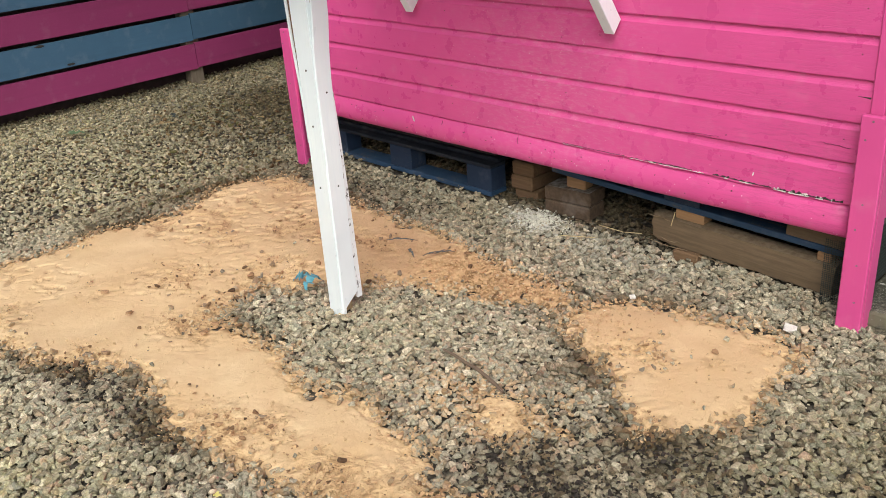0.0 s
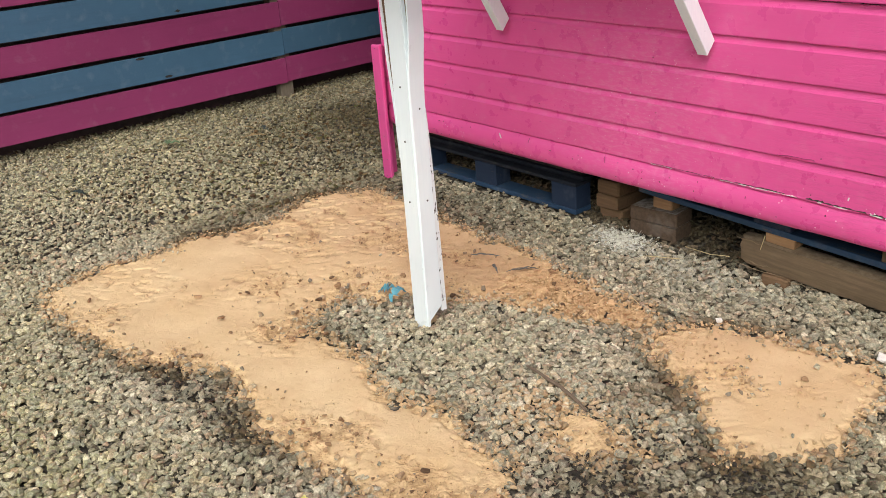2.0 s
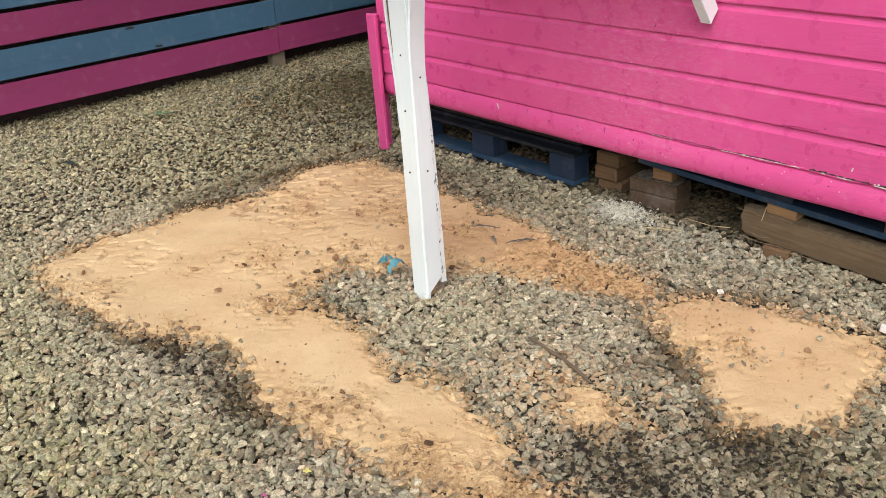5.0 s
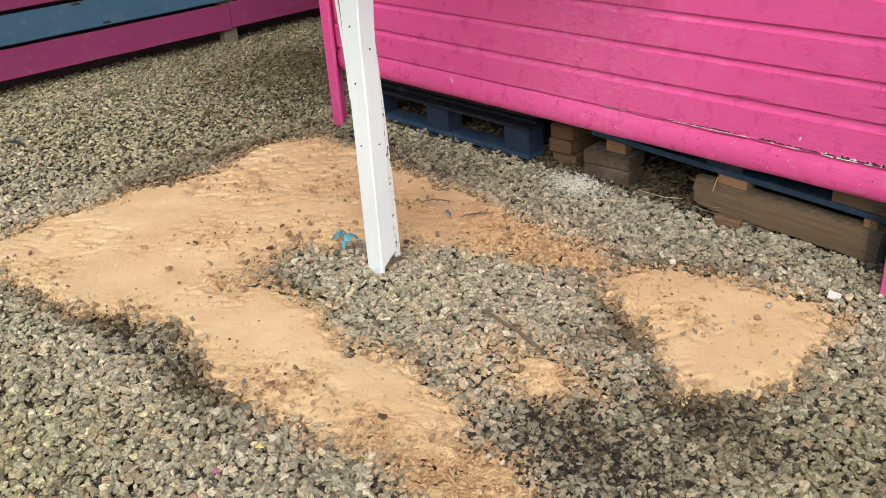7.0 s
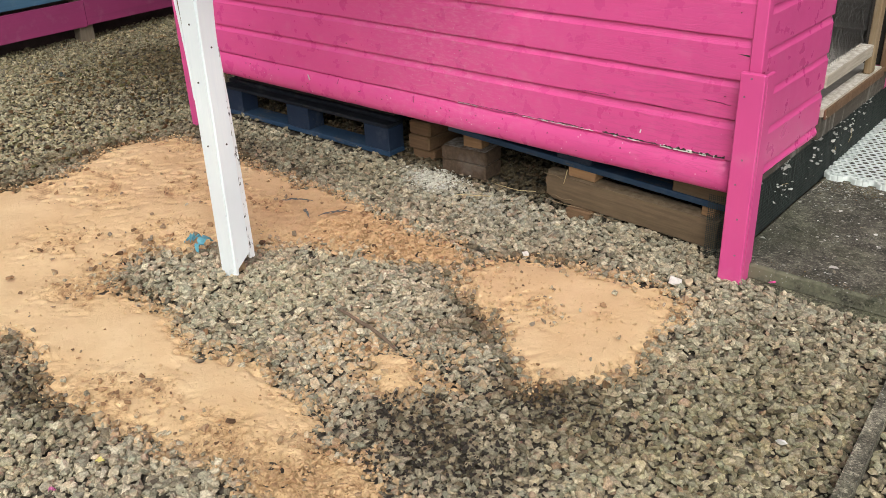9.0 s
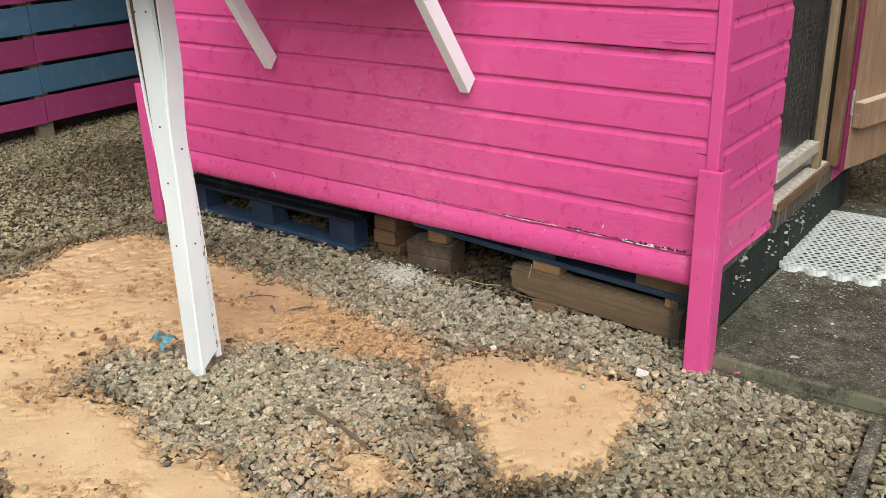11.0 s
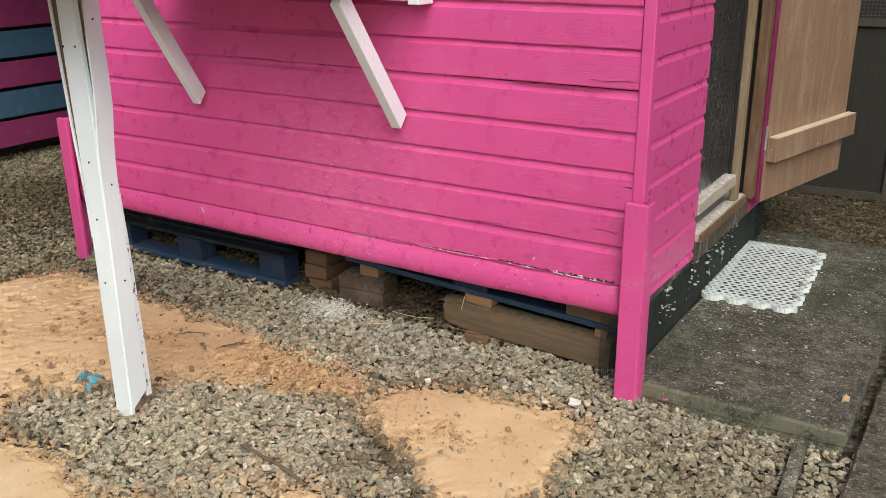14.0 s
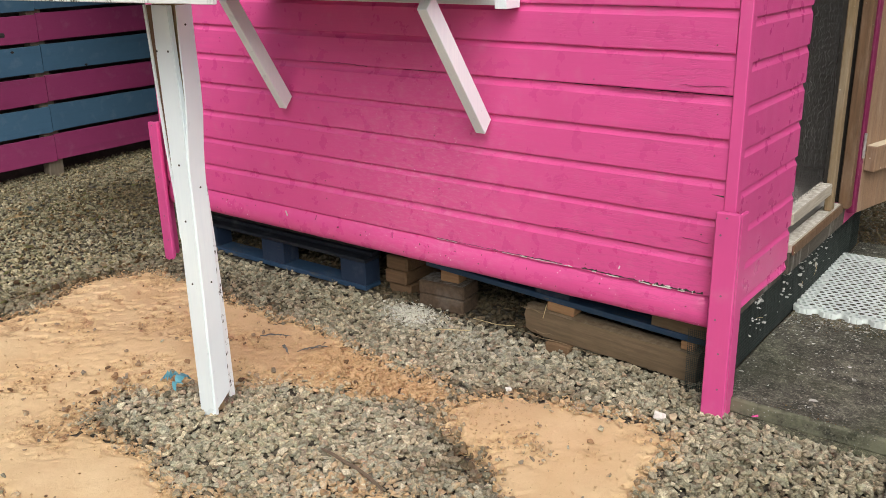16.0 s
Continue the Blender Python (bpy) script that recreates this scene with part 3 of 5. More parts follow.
def build_sand():
    step = 0.0055
    xs, ys = np.arange(-2.85, 0.2, step), np.arange(-2.0, -0.08, step)
    gx, gy = np.meshgrid(xs, ys, indexing="ij")
    d = sand_depth(gx, gy)
    k = np.clip((d + 0.022) / 0.10, 0, 1)
    rise = k * (2 - k)
    edge = np.clip(1 - d / 0.07, 0, 1)
    churn = np.clip(near(gx, gy, -1.0, -0.47, 0.34, 0.13) + 0.9 * near(gx, gy, -0.3, -1.47, 0.30, 0.11) + 0.35 * near(gx, gy, -0.42, -1.06, 0.14, 0.09), 0, 1)
    scuff = scuffed(gx, gy)
    # open sand swells gently; the trodden spots are dug into short shallow dents
    u, v = 0.58 * gx + 0.81 * gy, -0.81 * gx + 0.58 * gy
    swell = 0.012 * lumps(gx, gy, 4.5, 11) + 0.005 * lumps(gx, gy, 11, 12)
    tracks = np.clip(lumps(gx, gy, 2.6, 18) * 2.6 + 0.45, 0, 1) * np.clip((-1.35 - gx) / 0.4, 0, 1) * np.clip((gy + 1.75) / 0.25, 0, 1)
    dent = lambda scale, seed, over: np.clip(lumps(u, v * 1.5, scale, seed) - over, 0, 1) / (0.36 - over)
    dug = np.clip(1.2 * dent(19, 13, 0.16) * np.clip(tracks + scuff, 0, 1) + 1.3 * dent(37, 14, 0.13) * np.clip(0.6 * tracks + scuff + 0.4 * edge, 0, 1), 0, 1)
    broken = np.clip(scuff + churn + 0.8 * edge, 0, 1)
    clumps = broken * (0.013 * lumps(gx, gy, 33, 72) + 0.011 * lumps(gx, gy, 62, 73)) + churn * (0.016 * lumps(gx, gy, 27, 19) + 0.014 * lumps(gx, gy, 55, 20))
    grit = (np.random.RandomState(4).rand(*gx.shape) - 0.5) * (0.0007 + 0.0050 * broken ** 1.5)
    gz = ground_rise(gx, gy) - 0.022 + 0.030 * rise + (swell - 0.013 * dug + clumps + grit) * rise
    live = d > -0.05
    index = -np.ones(gx.shape, int)
    index[live] = np.arange(live.sum())
    a, b, c, e = index[:-1, :-1], index[1:, :-1], index[1:, 1:], index[:-1, 1:]
    ok = (a >= 0) & (b >= 0) & (c >= 0) & (e >= 0)
    quads = np.stack([a[ok], b[ok], c[ok], e[ok]], 1)
    co = np.stack([gx[live], gy[live], gz[live]], 1)
    damp_or_shade = np.clip(0.9 * near(gx, gy, -1.0, -0.47, 0.36, 0.14) + 0.42 * near(gx, gy, -1.5, -0.52, 0.45, 0.22) + 0.18 * near(gx, gy, -2.1, -0.45, 0.5, 0.25) + 0.30 * near(gx, gy, -0.3, -1.47, 0.3, 0.12)
                   + np.clip(1 - d / 0.045, 0, 1) * 0.45 + 0.35 * scuff + np.clip(lumps(gx, gy, 5, 21) * 0.9 - 0.12, 0, 1) * np.clip((gy + 1.3) / 0.5, 0, 1), 0, 1)[live]
    me = mesh_from("sand", co, quads, 4, mat_sand, {"damp_or_shade": damp_or_shade, "dug": dug[live]}, smooth=True)
    me.polygons.foreach_set("use_smooth", (broken[live][quads].mean(1) < 0.40))
    tagged(new("sand_patch", me), "orange building sand spilled over the gravel", "sand", kind="stuff")


def mesh_from(name, co, faces, corners, material, attrs=None, smooth=False):
    me = bpy.data.meshes.new(name)
    me.vertices.add(len(co))
    me.vertices.foreach_set("co", np.asarray(co, np.float32).ravel())
    me.loops.add(faces.size)
    me.loops.foreach_set("vertex_index", faces.astype(np.int32).ravel())
    me.polygons.add(len(faces))
    me.polygons.foreach_set("loop_start", np.arange(0, faces.size, corners, dtype=np.int32))
    me.polygons.foreach_set("loop_total", np.full(len(faces), corners, np.int32))
    me.update(calc_edges=True)
    for key, values in (attrs or {}).items():
        at = me.attributes.new(key, "FLOAT", "POINT")
        at.data.foreach_set("value", np.asarray(values, np.float32))
    me.materials.append(material)
    me.polygons.foreach_set("use_smooth", np.full(len(faces), smooth))
    me.validate()
    return me


build_sand()


# ---- gravel ----
def stone_shapes(count=40):
    rng = np.random.RandomState(5)
    shapes = []
    for _ in range(count):
        bm = bmesh.new()
        dims = np.array([1.0, rng.uniform(0.66, 0.95), rng.uniform(0.42, 0.66)]) / 2
        for _ in range(12):
            v = rng.normal(size=3)
            v = v / np.abs(v).max() ** 0.66 / np.linalg.norm(v) ** 0.34 * dims * rng.uniform(0.90, 1.06)
            bm.verts.new(v)
        hull = bmesh.ops.convex_hull(bm, input=bm.verts[:])
        loose = [v for v in bm.verts if not v.link_faces]
        bmesh.ops.delete(bm, geom=loose, context="VERTS")
        bmesh.ops.triangulate(bm, faces=bm.faces[:])
        bm.verts.index_update()
        shapes.append((np.array([v.co[:] for v in bm.verts]), np.array([[v.index for v in f.verts] for f in bm.faces])))
        bm.free()
    return shapes


SHAPES = stone_shapes()


def rotations(n, rng, tip=0.34):
    a, b, c = rng.uniform(0, 2 * np.pi, n), rng.normal(0, tip, n), rng.normal(0, tip, n)
    ca, sa, cb, sb, cc, sc = np.cos(a), np.sin(a), np.cos(b), np.sin(b), np.cos(c), np.sin(c)
    o, i = np.zeros(n), np.ones(n)
    rz = np.stack([ca, -sa, o, sa, ca, o, o, o, i], 1).reshape(n, 3, 3)
    ry = np.stack([cb, o, sb, o, i, o, -sb, o, cb], 1).reshape(n, 3, 3)
    rx = np.stack([i, o, o, o, cc, -sc, o, sc, cc], 1).reshape(n, 3, 3)
    return rz @ ry @ rx


def gravel(name, x, y, z, size, rng, material, label, attrs, flat=1.0):
    n = len(x)
    kind, turn = rng.randint(0, len(SHAPES), n), rotations(n, rng)
    cos, faces, vals, base = [], [], {k: [] for k in attrs}, 0
    for s, (v, f) in enumerate(SHAPES):
        who = np.where(kind == s)[0]
        if not len(who):
            continue
        p = np.einsum("nij,vj->nvi", turn[who], v) * size[who, None, None] * np.array([1.0, 1.0, flat]) + np.stack([x[who], y[who], z[who]], 1)[:, None]
        cos.append(p.reshape(-1, 3))
        faces.append((f[None] + (base + np.arange(len(who)) * len(v))[:, None, None]).reshape(-1, 3))
        for k in attrs:
            vals[k].append(np.repeat(attrs[k][who], len(v)))
        base += len(who) * len(v)
    me = mesh_from(name, np.concatenate(cos), np.concatenate(faces), 3, material, {k: np.concatenate(v) for k, v in vals.items()})
    return tagged(new(name, me), label, "gravel", kind="stuff")


def lay_gravel():
    rng = np.random.RandomState(11)
    fields = [  # x0, x1, y0, y1, stones per square metre, smallest, largest
        (-2.9, 0.66, -2.45, 0.10, 6600, 0.016, 0.040),
        (-2.9, 0.66, -2.3, 0.10, 2200, 0.007, 0.014),
        (-2.9, 0.02, 0.10, 0.95, 3000, 0.016, 0.038),
        (-4.9, -2.9, -2.6, 2.6, 3500, 0.014, 0.035),
        (-2.9, -2.68, 0.10, 2.6, 2600, 0.018, 0.036),
        (-0.3, 1.6, 1.90, 3.3, 3800, 0.012, 0.028),
        (0.66, 0.76, -1.3, -0.02, 3600, 0.018, 0.036),
        (0.724, 0.78, -0.02, 2.0, 3500, 0.006, 0.014),
    ]
    xs, ys, ss = [], [], []
    for x0, x1, y0, y1, per, lo, hi in fields:
        n = int((x1 - x0) * (y1 - y0) * per)
        xs.append(rng.uniform(x0, x1, n))
        ys.append(rng.uniform(y0, y1, n))
        ss.append(lo + (hi - lo) * rng.beta(1.6, 2.6, n))
    x, y, size = map(np.concatenate, (xs, ys, ss))
    d = sand_depth(x, y)
    bunch = 1.1 * near(x, y, -0.30, -0.56, 0.07, 0.06) + 0.5 * near(x, y, -1.54, -1.17, 0.10, 0.08) + 0.3 * near(x, y, -1.0, -0.60, 0.22, 0.06) + 0.5 * near(x, y, -0.36, -0.68, 0.05, 0.05)
    keep = (d < 0.0) | (rng.rand(len(x)) < np.clip(0.80 * np.exp(-d / 0.014) + 0.10 * np.exp(-d / 0.05) * (lumps(x, y, 7, 45) > 0.1) + 0.30 * bunch + 0.0015, 0, 1))
    keep &= ~((np.abs(x - 0.610 - 0.0704 * (-0.05 - y)) < 0.026) & (y < -0.02))
    keep &= ~((x > 0.02) & (y > -0.01) & (y < 1.88) & (x < 0.722))
    under = (x > -2.66) & (x < -1.53) & (y > 0.085) & (y < 0.24)
    keep &= ~(under & (rng.rand(len(x)) < 0.7))
    x, y, size, d = x[keep], y[keep], size[keep], d[keep]
    size = np.where(d > 0.02, size * 0.8, size)
    z = ground_rise(x, y) + rng.uniform(-0.009, 0.010, len(x)) - 0.006 * (size < 0.013) + np.where(d > 0.02, rng.uniform(0.007, 0.016, len(x)), 0)
    damp_or_shade = np.clip(np.clip(1 - np.abs(d + 0.035) / 0.05, 0, 1) * np.clip(lumps(x, y, 3.0, 31) * 2.4 + 0.15, 0, 1)
                   + 0.6 * near(x, y, -1.50, -1.73, 0.26, 0.045) + 0.35 * near(x, y, -1.12, -1.74, 0.12, 0.05) + 0.72 * near(x, y, -0.17, -1.21, 0.25, 0.17) + 0.5 * near(x, y, -0.45, -0.74, 0.09, 0.20) + 0.6 * near(x, y, -2.75, -0.75, 0.15, 0.5)
                   + 0.5 * near(x, y, -2.3, -0.1, 0.5, 0.10) + 0.7 * near(x, y, 0.0, -0.91, 0.20, 0.13)
                   + np.clip(lumps(x, y, 1.3, 33) * 0.7 - 0.15, 0, 1) + 0.5 * np.clip(1 - (x + 4.9) / 0.5, 0, 1), 0, 1)
    moss = np.clip(near(x, y, 0.40, -0.70, 0.45, 0.7) * 0.75 + 0.60 * np.clip((-2.45 - x) / 0.5, 0, 1) + 0.5 * near(x, y, -1.9, -2.1, 1.2, 0.30) + near(x, y, -1.3, -2.3, 1.1, 0.35) * 0.6 + 0.4 * near(x, y, -4.5, -1.0, 0.7, 1.5) + lumps(x, y, 2.2, 34) * 0.7, 0, 0.92)
    sandy = np.clip(np.clip(1 + d / 0.05, 0, 1) * 1.0 + 0.7 * near(x, y, -0.55, -1.05, 0.25, 0.16) + 0.5 * near(x, y, -0.30, -0.85, 0.12, 0.12) + 0.10, 0, 0.65) * (rng.rand(len(x)) < np.clip(0.30 + 0.5 * (d > -0.02) + 0.35 * near(x, y, -0.55, -1.05, 0.25, 0.16), 0, 1))
    chalk = np.clip(1.6 * near(x, y, -1.225, 0.062, 0.11, 0.06) + 0.35 * near(x, y, -0.85, 0.0, 0.35, 0.12), 0, 1)
    # also darkens stones for shade under the shed, in the passage, behind the slab
    damp_or_shade = np.clip(damp_or_shade + 0.30 * near(x, y, -0.9, -0.02, 1.0, 0.32) + 0.42 * near(x, y, 0.42, -0.60, 0.30, 0.6) + 0.95 * np.clip((y - 0.09) / 0.10, 0, 1) * (x < 0.02) * (x > -2.65) + 0.66 * near(x, y, -3.4, 0.55, 0.80, 0.8) + 0.34 * near(x, y, -4.1, 0.5, 0.8, 0.8) + 0.40 * (rng.rand(len(x)) < 0.18) + 1.0 * (y > 1.88) * (x > -0.5) + 0.9 * (x > 0.722) * (y > -0.02), 0, 1)
    gravel("gravel", x, y, z, size, rng, mat_stone, "angular grey and buff crushed stone gravel", {"damp_or_shade": damp_or_shade, "moss": moss, "sandy": sandy, "chalk": chalk})


lay_gravel()


def soil_crumbs():
    """Black earth lying loose among the stones in the damp hollows."""
    rng = np.random.RandomState(29)
    spots = ((-0.17, -1.20, 0.16, 0.11, 1500), (-1.48, -1.71, 0.20, 0.045, 380), (0.0, -0.93, 0.16, 0.035, 350), (-2.35, -0.10, 0.35, 0.05, 500))
    x = np.concatenate([cx + rx * rng.randn(k) for cx, cy, rx, ry, k in spots])
    y = np.concatenate([cy + ry * rng.randn(k) for cx, cy, rx, ry, k in spots])
    ok = sand_depth(x, y) < 0.01
    x, y = x[ok], y[ok]
    gravel("soil_crumbs", x, y, ground_rise(x, y) + 0.004 + 0.010 * rng.rand(len(x)), 0.004 + 0.016 * rng.beta(1, 3, len(x)), rng, mat_soil, "loose black earth between the stones", {})


def scatter_clods():
    """Dark lumps of earth in bunches on the sand, and loose crumbs of sand along its edges."""
    rng = np.random.RandomState(23)
    x, y = rng.uniform(-2.75, 0.1, 38000), rng.uniform(-1.95, -0.15, 38000)
    d = sand_depth(x, y)
    bunch = np.clip(lumps(x, y, 3.3, 41) * 2.0 - 0.12, 0, 1) * np.clip(lumps(x, y, 14.0, 42) * 3.5, 0, 1)
    scuff = scuffed(x, y)
    keep = (d > 0.0) & (rng.rand(len(x)) < np.clip(0.0012 + 0.02 * bunch + 0.16 * np.exp(-d / 0.030) + 0.36 * scuff ** 1.5, 0, 1))
    cx, cy = x[keep], y[keep]
    size = 0.003 + 0.042 * rng.beta(0.75, 5.2, len(cx))
    gravel("sand_clods", cx, cy, ground_rise(cx, cy) + 0.0125 + 0.20 * size, size, rng, mat_clod, "small dark lumps of earth on the sand", {})
    x, y = rng.uniform(-2.85, 0.2, 120000), rng.uniform(-2.0, -0.1, 120000)
    d = sand_depth(x, y)
    churn = near(x, y, -0.95, -0.46, 0.42, 0.15) + 0.8 * near(x, y, -0.3, -1.52, 0.32, 0.13)
    keep = (d > -0.05) & (rng.rand(len(x)) < np.clip(0.30 * np.exp(-np.abs(d - 0.015) / 0.03) + 0.35 * churn * (d > 0) + 0.006 + 0.55 * scuffed(x, y) ** 1.3 * (d > 0), 0, 1))
    cx, cy, cd = x[keep], y[keep], d[keep]
    size = 0.003 + (0.014 + 0.020 * np.clip(churn[keep], 0, 1)) * rng.beta(1.0, 4.5, len(cx))
    cz = ground_rise(cx, cy) + np.where(cd > 0.03, 0.0130, 0.009) + 0.32 * size
    gravel("sand_crumbs", cx, cy, cz, size, rng, mat_sand, "loose crumbs of orange sand", {"damp_or_shade": np.clip(0.35 + churn[keep] * 0.4 + 0.35 * rng.rand(len(cx)), 0, 1), "dug": 0.35 * rng.rand(len(cx)) ** 3})


soil_crumbs()
scatter_clods()


def earth_lumps():
    """The few large lumps lying singly on the sand."""
    spots = ((-2.62, -1.47, 0.022), (-2.04, -1.40, 0.030), (-1.82, -1.42, 0.028), (-2.35, -1.70, 0.026), (-1.66, -1.64, 0.028), (-1.49, -1.33, 0.026), (-2.09, -0.59, 0.022), (-1.60, -0.77, 0.030), (-1.73, -0.98, 0.032), (-1.66, -0.91, 0.026), (-2.15, -0.46, 0.022), (-1.01, -1.24, 0.026), (-0.94, -1.48, 0.024), (-1.01, -1.58, 0.026), (-0.34, -0.52, 0.024), (-0.16, -0.43, 0.026), (-2.51, -0.72, 0.028), (-1.52, -1.27, 0.030))
    for i, (x, y, size) in enumerate(spots):
        v, f = SHAPES[(i * 5) % len(SHAPES)]
        me = mesh_from("lump", v * size * np.array([1.0, 1.0, 0.9]), f, 3, mat_clod)
        ob = new("earth_lump", me)
        ob.matrix_world = pose(x, y, float(ground_rise(x, y)) + 0.012 + 0.18 * size, 0, 0, 47 * i)
        tagged(ob, "crumbly brown lump of earth on the sand", "earth lump", "lumps on the sand")


earth_lumps()


# ---- fence ----
FENCE_X = -4.75


def build_fence():
    fence = empty("fence", pose(FENCE_X, 0, 0), label="fence of magenta and blue painted pallet boards", category="fence")
    rng = random.Random(3)
    rise = 0.087
    for row in range(9):
        mat = mat_fence_blue if row % 2 else mat_fence_pink
        for y0, y1 in ((-4.2, -1.78), (-1.775, 0.640), (0.644, 3.1)):
            width = 0.172 + rng.uniform(-0.003, 0.003)
            bm = bmesh.new()
            n = 10
            rows = []
            for i in range(n + 1):
                yy = y0 + (y1 - y0) * i / n
                lo, hi = rng.uniform(-0.0015, 0.0015), rng.uniform(-0.0015, 0.0015)
                up = 0.012 * (yy + 1.3) / 2.6 + (0.007 if y0 > 0.6 else 0.0)
                rows.append([bm.verts.new(c) for c in ((0.0, yy, rise + up + lo), (0.018, yy, rise + up + lo + 0.002), (0.018, yy, rise + up + width + hi - 0.002), (0.0, yy, rise + up + width + hi))])
            for a, b in zip(rows, rows[1:]):
                for k in range(4):
                    bm.faces.new((a[k], a[(k + 1) % 4], b[(k + 1) % 4], b[k]))
            bm.faces.new(rows[0])
            bm.faces.new(rows[-1][::-1])
            bmesh.ops.recalc_face_normals(bm, faces=bm.faces[:])
            part("board", bm, mat, fence)
        rise += 0.195
    for y in (0.64,):
        part("post", span(-0.085, -0.003, y - 0.05, y + 0.05, -0.05, 1.95), mat_grey_post, fence, "brown upright behind the boards")
    # added sheet; its dark brown stands in for the shade between the boards
    part("backing", span(-0.22, -0.16, -4.2, 3.1, -0.05, 1.9, 0.0), mat_gap_dark, fence, "dark sheet added to fill the shaded gaps")
    for y, z, wide in ((-0.094, 0.70, 0.020), (0.45, 0.83, 0.012), (-0.23, 0.305, 0.028), (-0.40, 0.445, 0.030), (0.95, 0.70, 0.012)):
        bm = bmesh.new()
        bmesh.ops.create_icosphere(bm, subdivisions=2, radius=1.0)
        for v in bm.verts:
            v.co *= 1 + 0.25 * rng.uniform(-1, 1)
        bmesh.ops.transform(bm, matrix=Matrix.Translation((0.0165, y, z)) @ Matrix.Diagonal((0.004, wide, 0.009, 1)), verts=bm.verts[:])
        part("knot", bm, mat_dark, fence)


build_fence()


# ---- shed ----
PITCH, BASE_Z, TOP_Z = 0.1235, 0.2765, 2.45
X0, X1 = -2.655, 0.065
SIDING = [(0.0, 0.0), (0.016, 0.0), (0.018, 0.002), (0.0185, 0.005), (0.0187, 0.050), (0.0185, 0.0980), (0.0172, 0.0995), (0.0140, 0.1028), (0.0108, 0.1068), (0.0080, 0.1118), (0.0062, 0.1180), (0.0055, 0.1235), (0.0, 0.1235)]
NOSE = [(0.0, 0.0), (0.010, 0.0), (0.019, 0.004), (0.026, 0.012), (0.0305, 0.024), (0.0320, 0.040), (0.0315, 0.056), (0.0285, 0.071), (0.0235, 0.084), (0.0170, 0.095), (0.0110, 0.1030), (0.0, 0.107)]


def nose_face(z):
    """How far the rounded bottom board stands out at a height above its foot."""
    return float(np.interp(z, [p[1] for p in NOSE[1:]], [p[0] for p in NOSE[1:]])) - 0.0185

shed = empty("shed", pose(0, 0, 0), label="pink shiplap garden shed raised on pallets", category="shed")


def build_front():
    wall = part("wall_front", span(X0 + 0.03, X1 - 0.03, 0.0195, 0.06, BASE_Z + 0.005, TOP_Z, 0.0), mat_dark, shed, "front wall of pink painted shiplap")
    z = BASE_Z
    for k in range(18):
        nose = k == 0
        end = 0.019 if k < 3 else 0.028
        rng = random.Random(100 + k)
        bm = profile_board(NOSE if nose else SIDING, end - X0 + rng.uniform(-0.002, 0.002), "x", 40, 0.0011, 40 + k)
        ob = part("board", bm, mat_pink, wall, smooth=nose)
        ob.location = (X0, 0.0185 + rng.uniform(-0.0012, 0.0012), z)
        ob.rotation_euler = (0, rng.uniform(-0.0012, 0.0012), 0)
        z += 0.1075 if nose else PITCH
    return wall


wall_front = build_front()
part("corner_trim", span(0.030, X1 + 0.003, -0.006, 0.030, 0.66, TOP_Z, 0.003), mat_pink_z, shed)
part("corner_trim", span(X0 - 0.012, X0 + 0.03, -0.006, 0.030, 0.66, TOP_Z, 0.003), mat_pink_z, shed)


def build_end():
    """The end wall with its doorway, boarded from the front corner to the door post."""
    y0, y1 = 0.031, 0.587
    wall = part("wall_end", span(X1 - 0.045, X1 - 0.0122, y0, y1 - 0.004, BASE_Z + 0.02, TOP_Z, 0.0), mat_dark, shed, "end wall of pink painted shiplap")
    z = 0.592 - 3 * 0.1255 + 0.0025
    for k in range(18):
        rng = random.Random(300 + k)
        start = y0
        bm = profile_board([(d * 0.62, z) for d, z in SIDING], y1 - start + rng.uniform(-0.003, 0.003), "y", 12, 0.0010, 80 + k)
        bmesh.ops.scale(bm, vec=(1, 1, 0.1255 / 0.1235), verts=bm.verts[:])
        if k == 0:
            for v in bm.verts:
                v.co.z = max(v.co.z, 0.092 + 0.004 * math.sin(9 * v.co.y))
        ob = part("board", bm, mat_pink_y, wall)
        ob.location = (X1 - 0.0115, start, z)
        z += 0.1255
    return wall


wall_end = build_end()


def build_shell():
    """The remaining walls, floor and roof that close the shed."""
    part("wall_back", span(X0, X1 - 0.02, 1.86, 1.90, BASE_Z, TOP_Z, 0.0), mat_inside, shed)
    part("wall_side", span(X0 - 0.0, X0 + 0.03, 0.06, 1.86, BASE_Z, TOP_Z, 0.0), mat_pink_y, shed)
    part("wall_end_far", span(X1 - 0.045, X1 - 0.0, 1.36, 1.86, BASE_Z, TOP_Z, 0.0), mat_pink_y, shed)
    part("floor", span(X0 + 0.03, X1 - 0.05, 0.062, 1.86, 0.352, 0.385, 0.0), mat_inside, shed)
    # added bearers, near black to stand in for the shaded void over the pallet
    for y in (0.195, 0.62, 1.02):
        part("shade_bearer", span(X0 + 0.05, -1.56, y, y + 0.05, 0.181, 0.351, 0.003), mat_dark, shed)
    part("roof", span(X0 - 0.16, X1 + 0.06, -0.05, 1.98, TOP_Z + 0.02, TOP_Z + 0.06, 0.004), mat_felt, shed)
    part("lintel", span(X1 - 0.045, X1, 0.587, 1.36, 1.85, TOP_Z, 0.002), mat_frame_wood, shed)


build_shell()


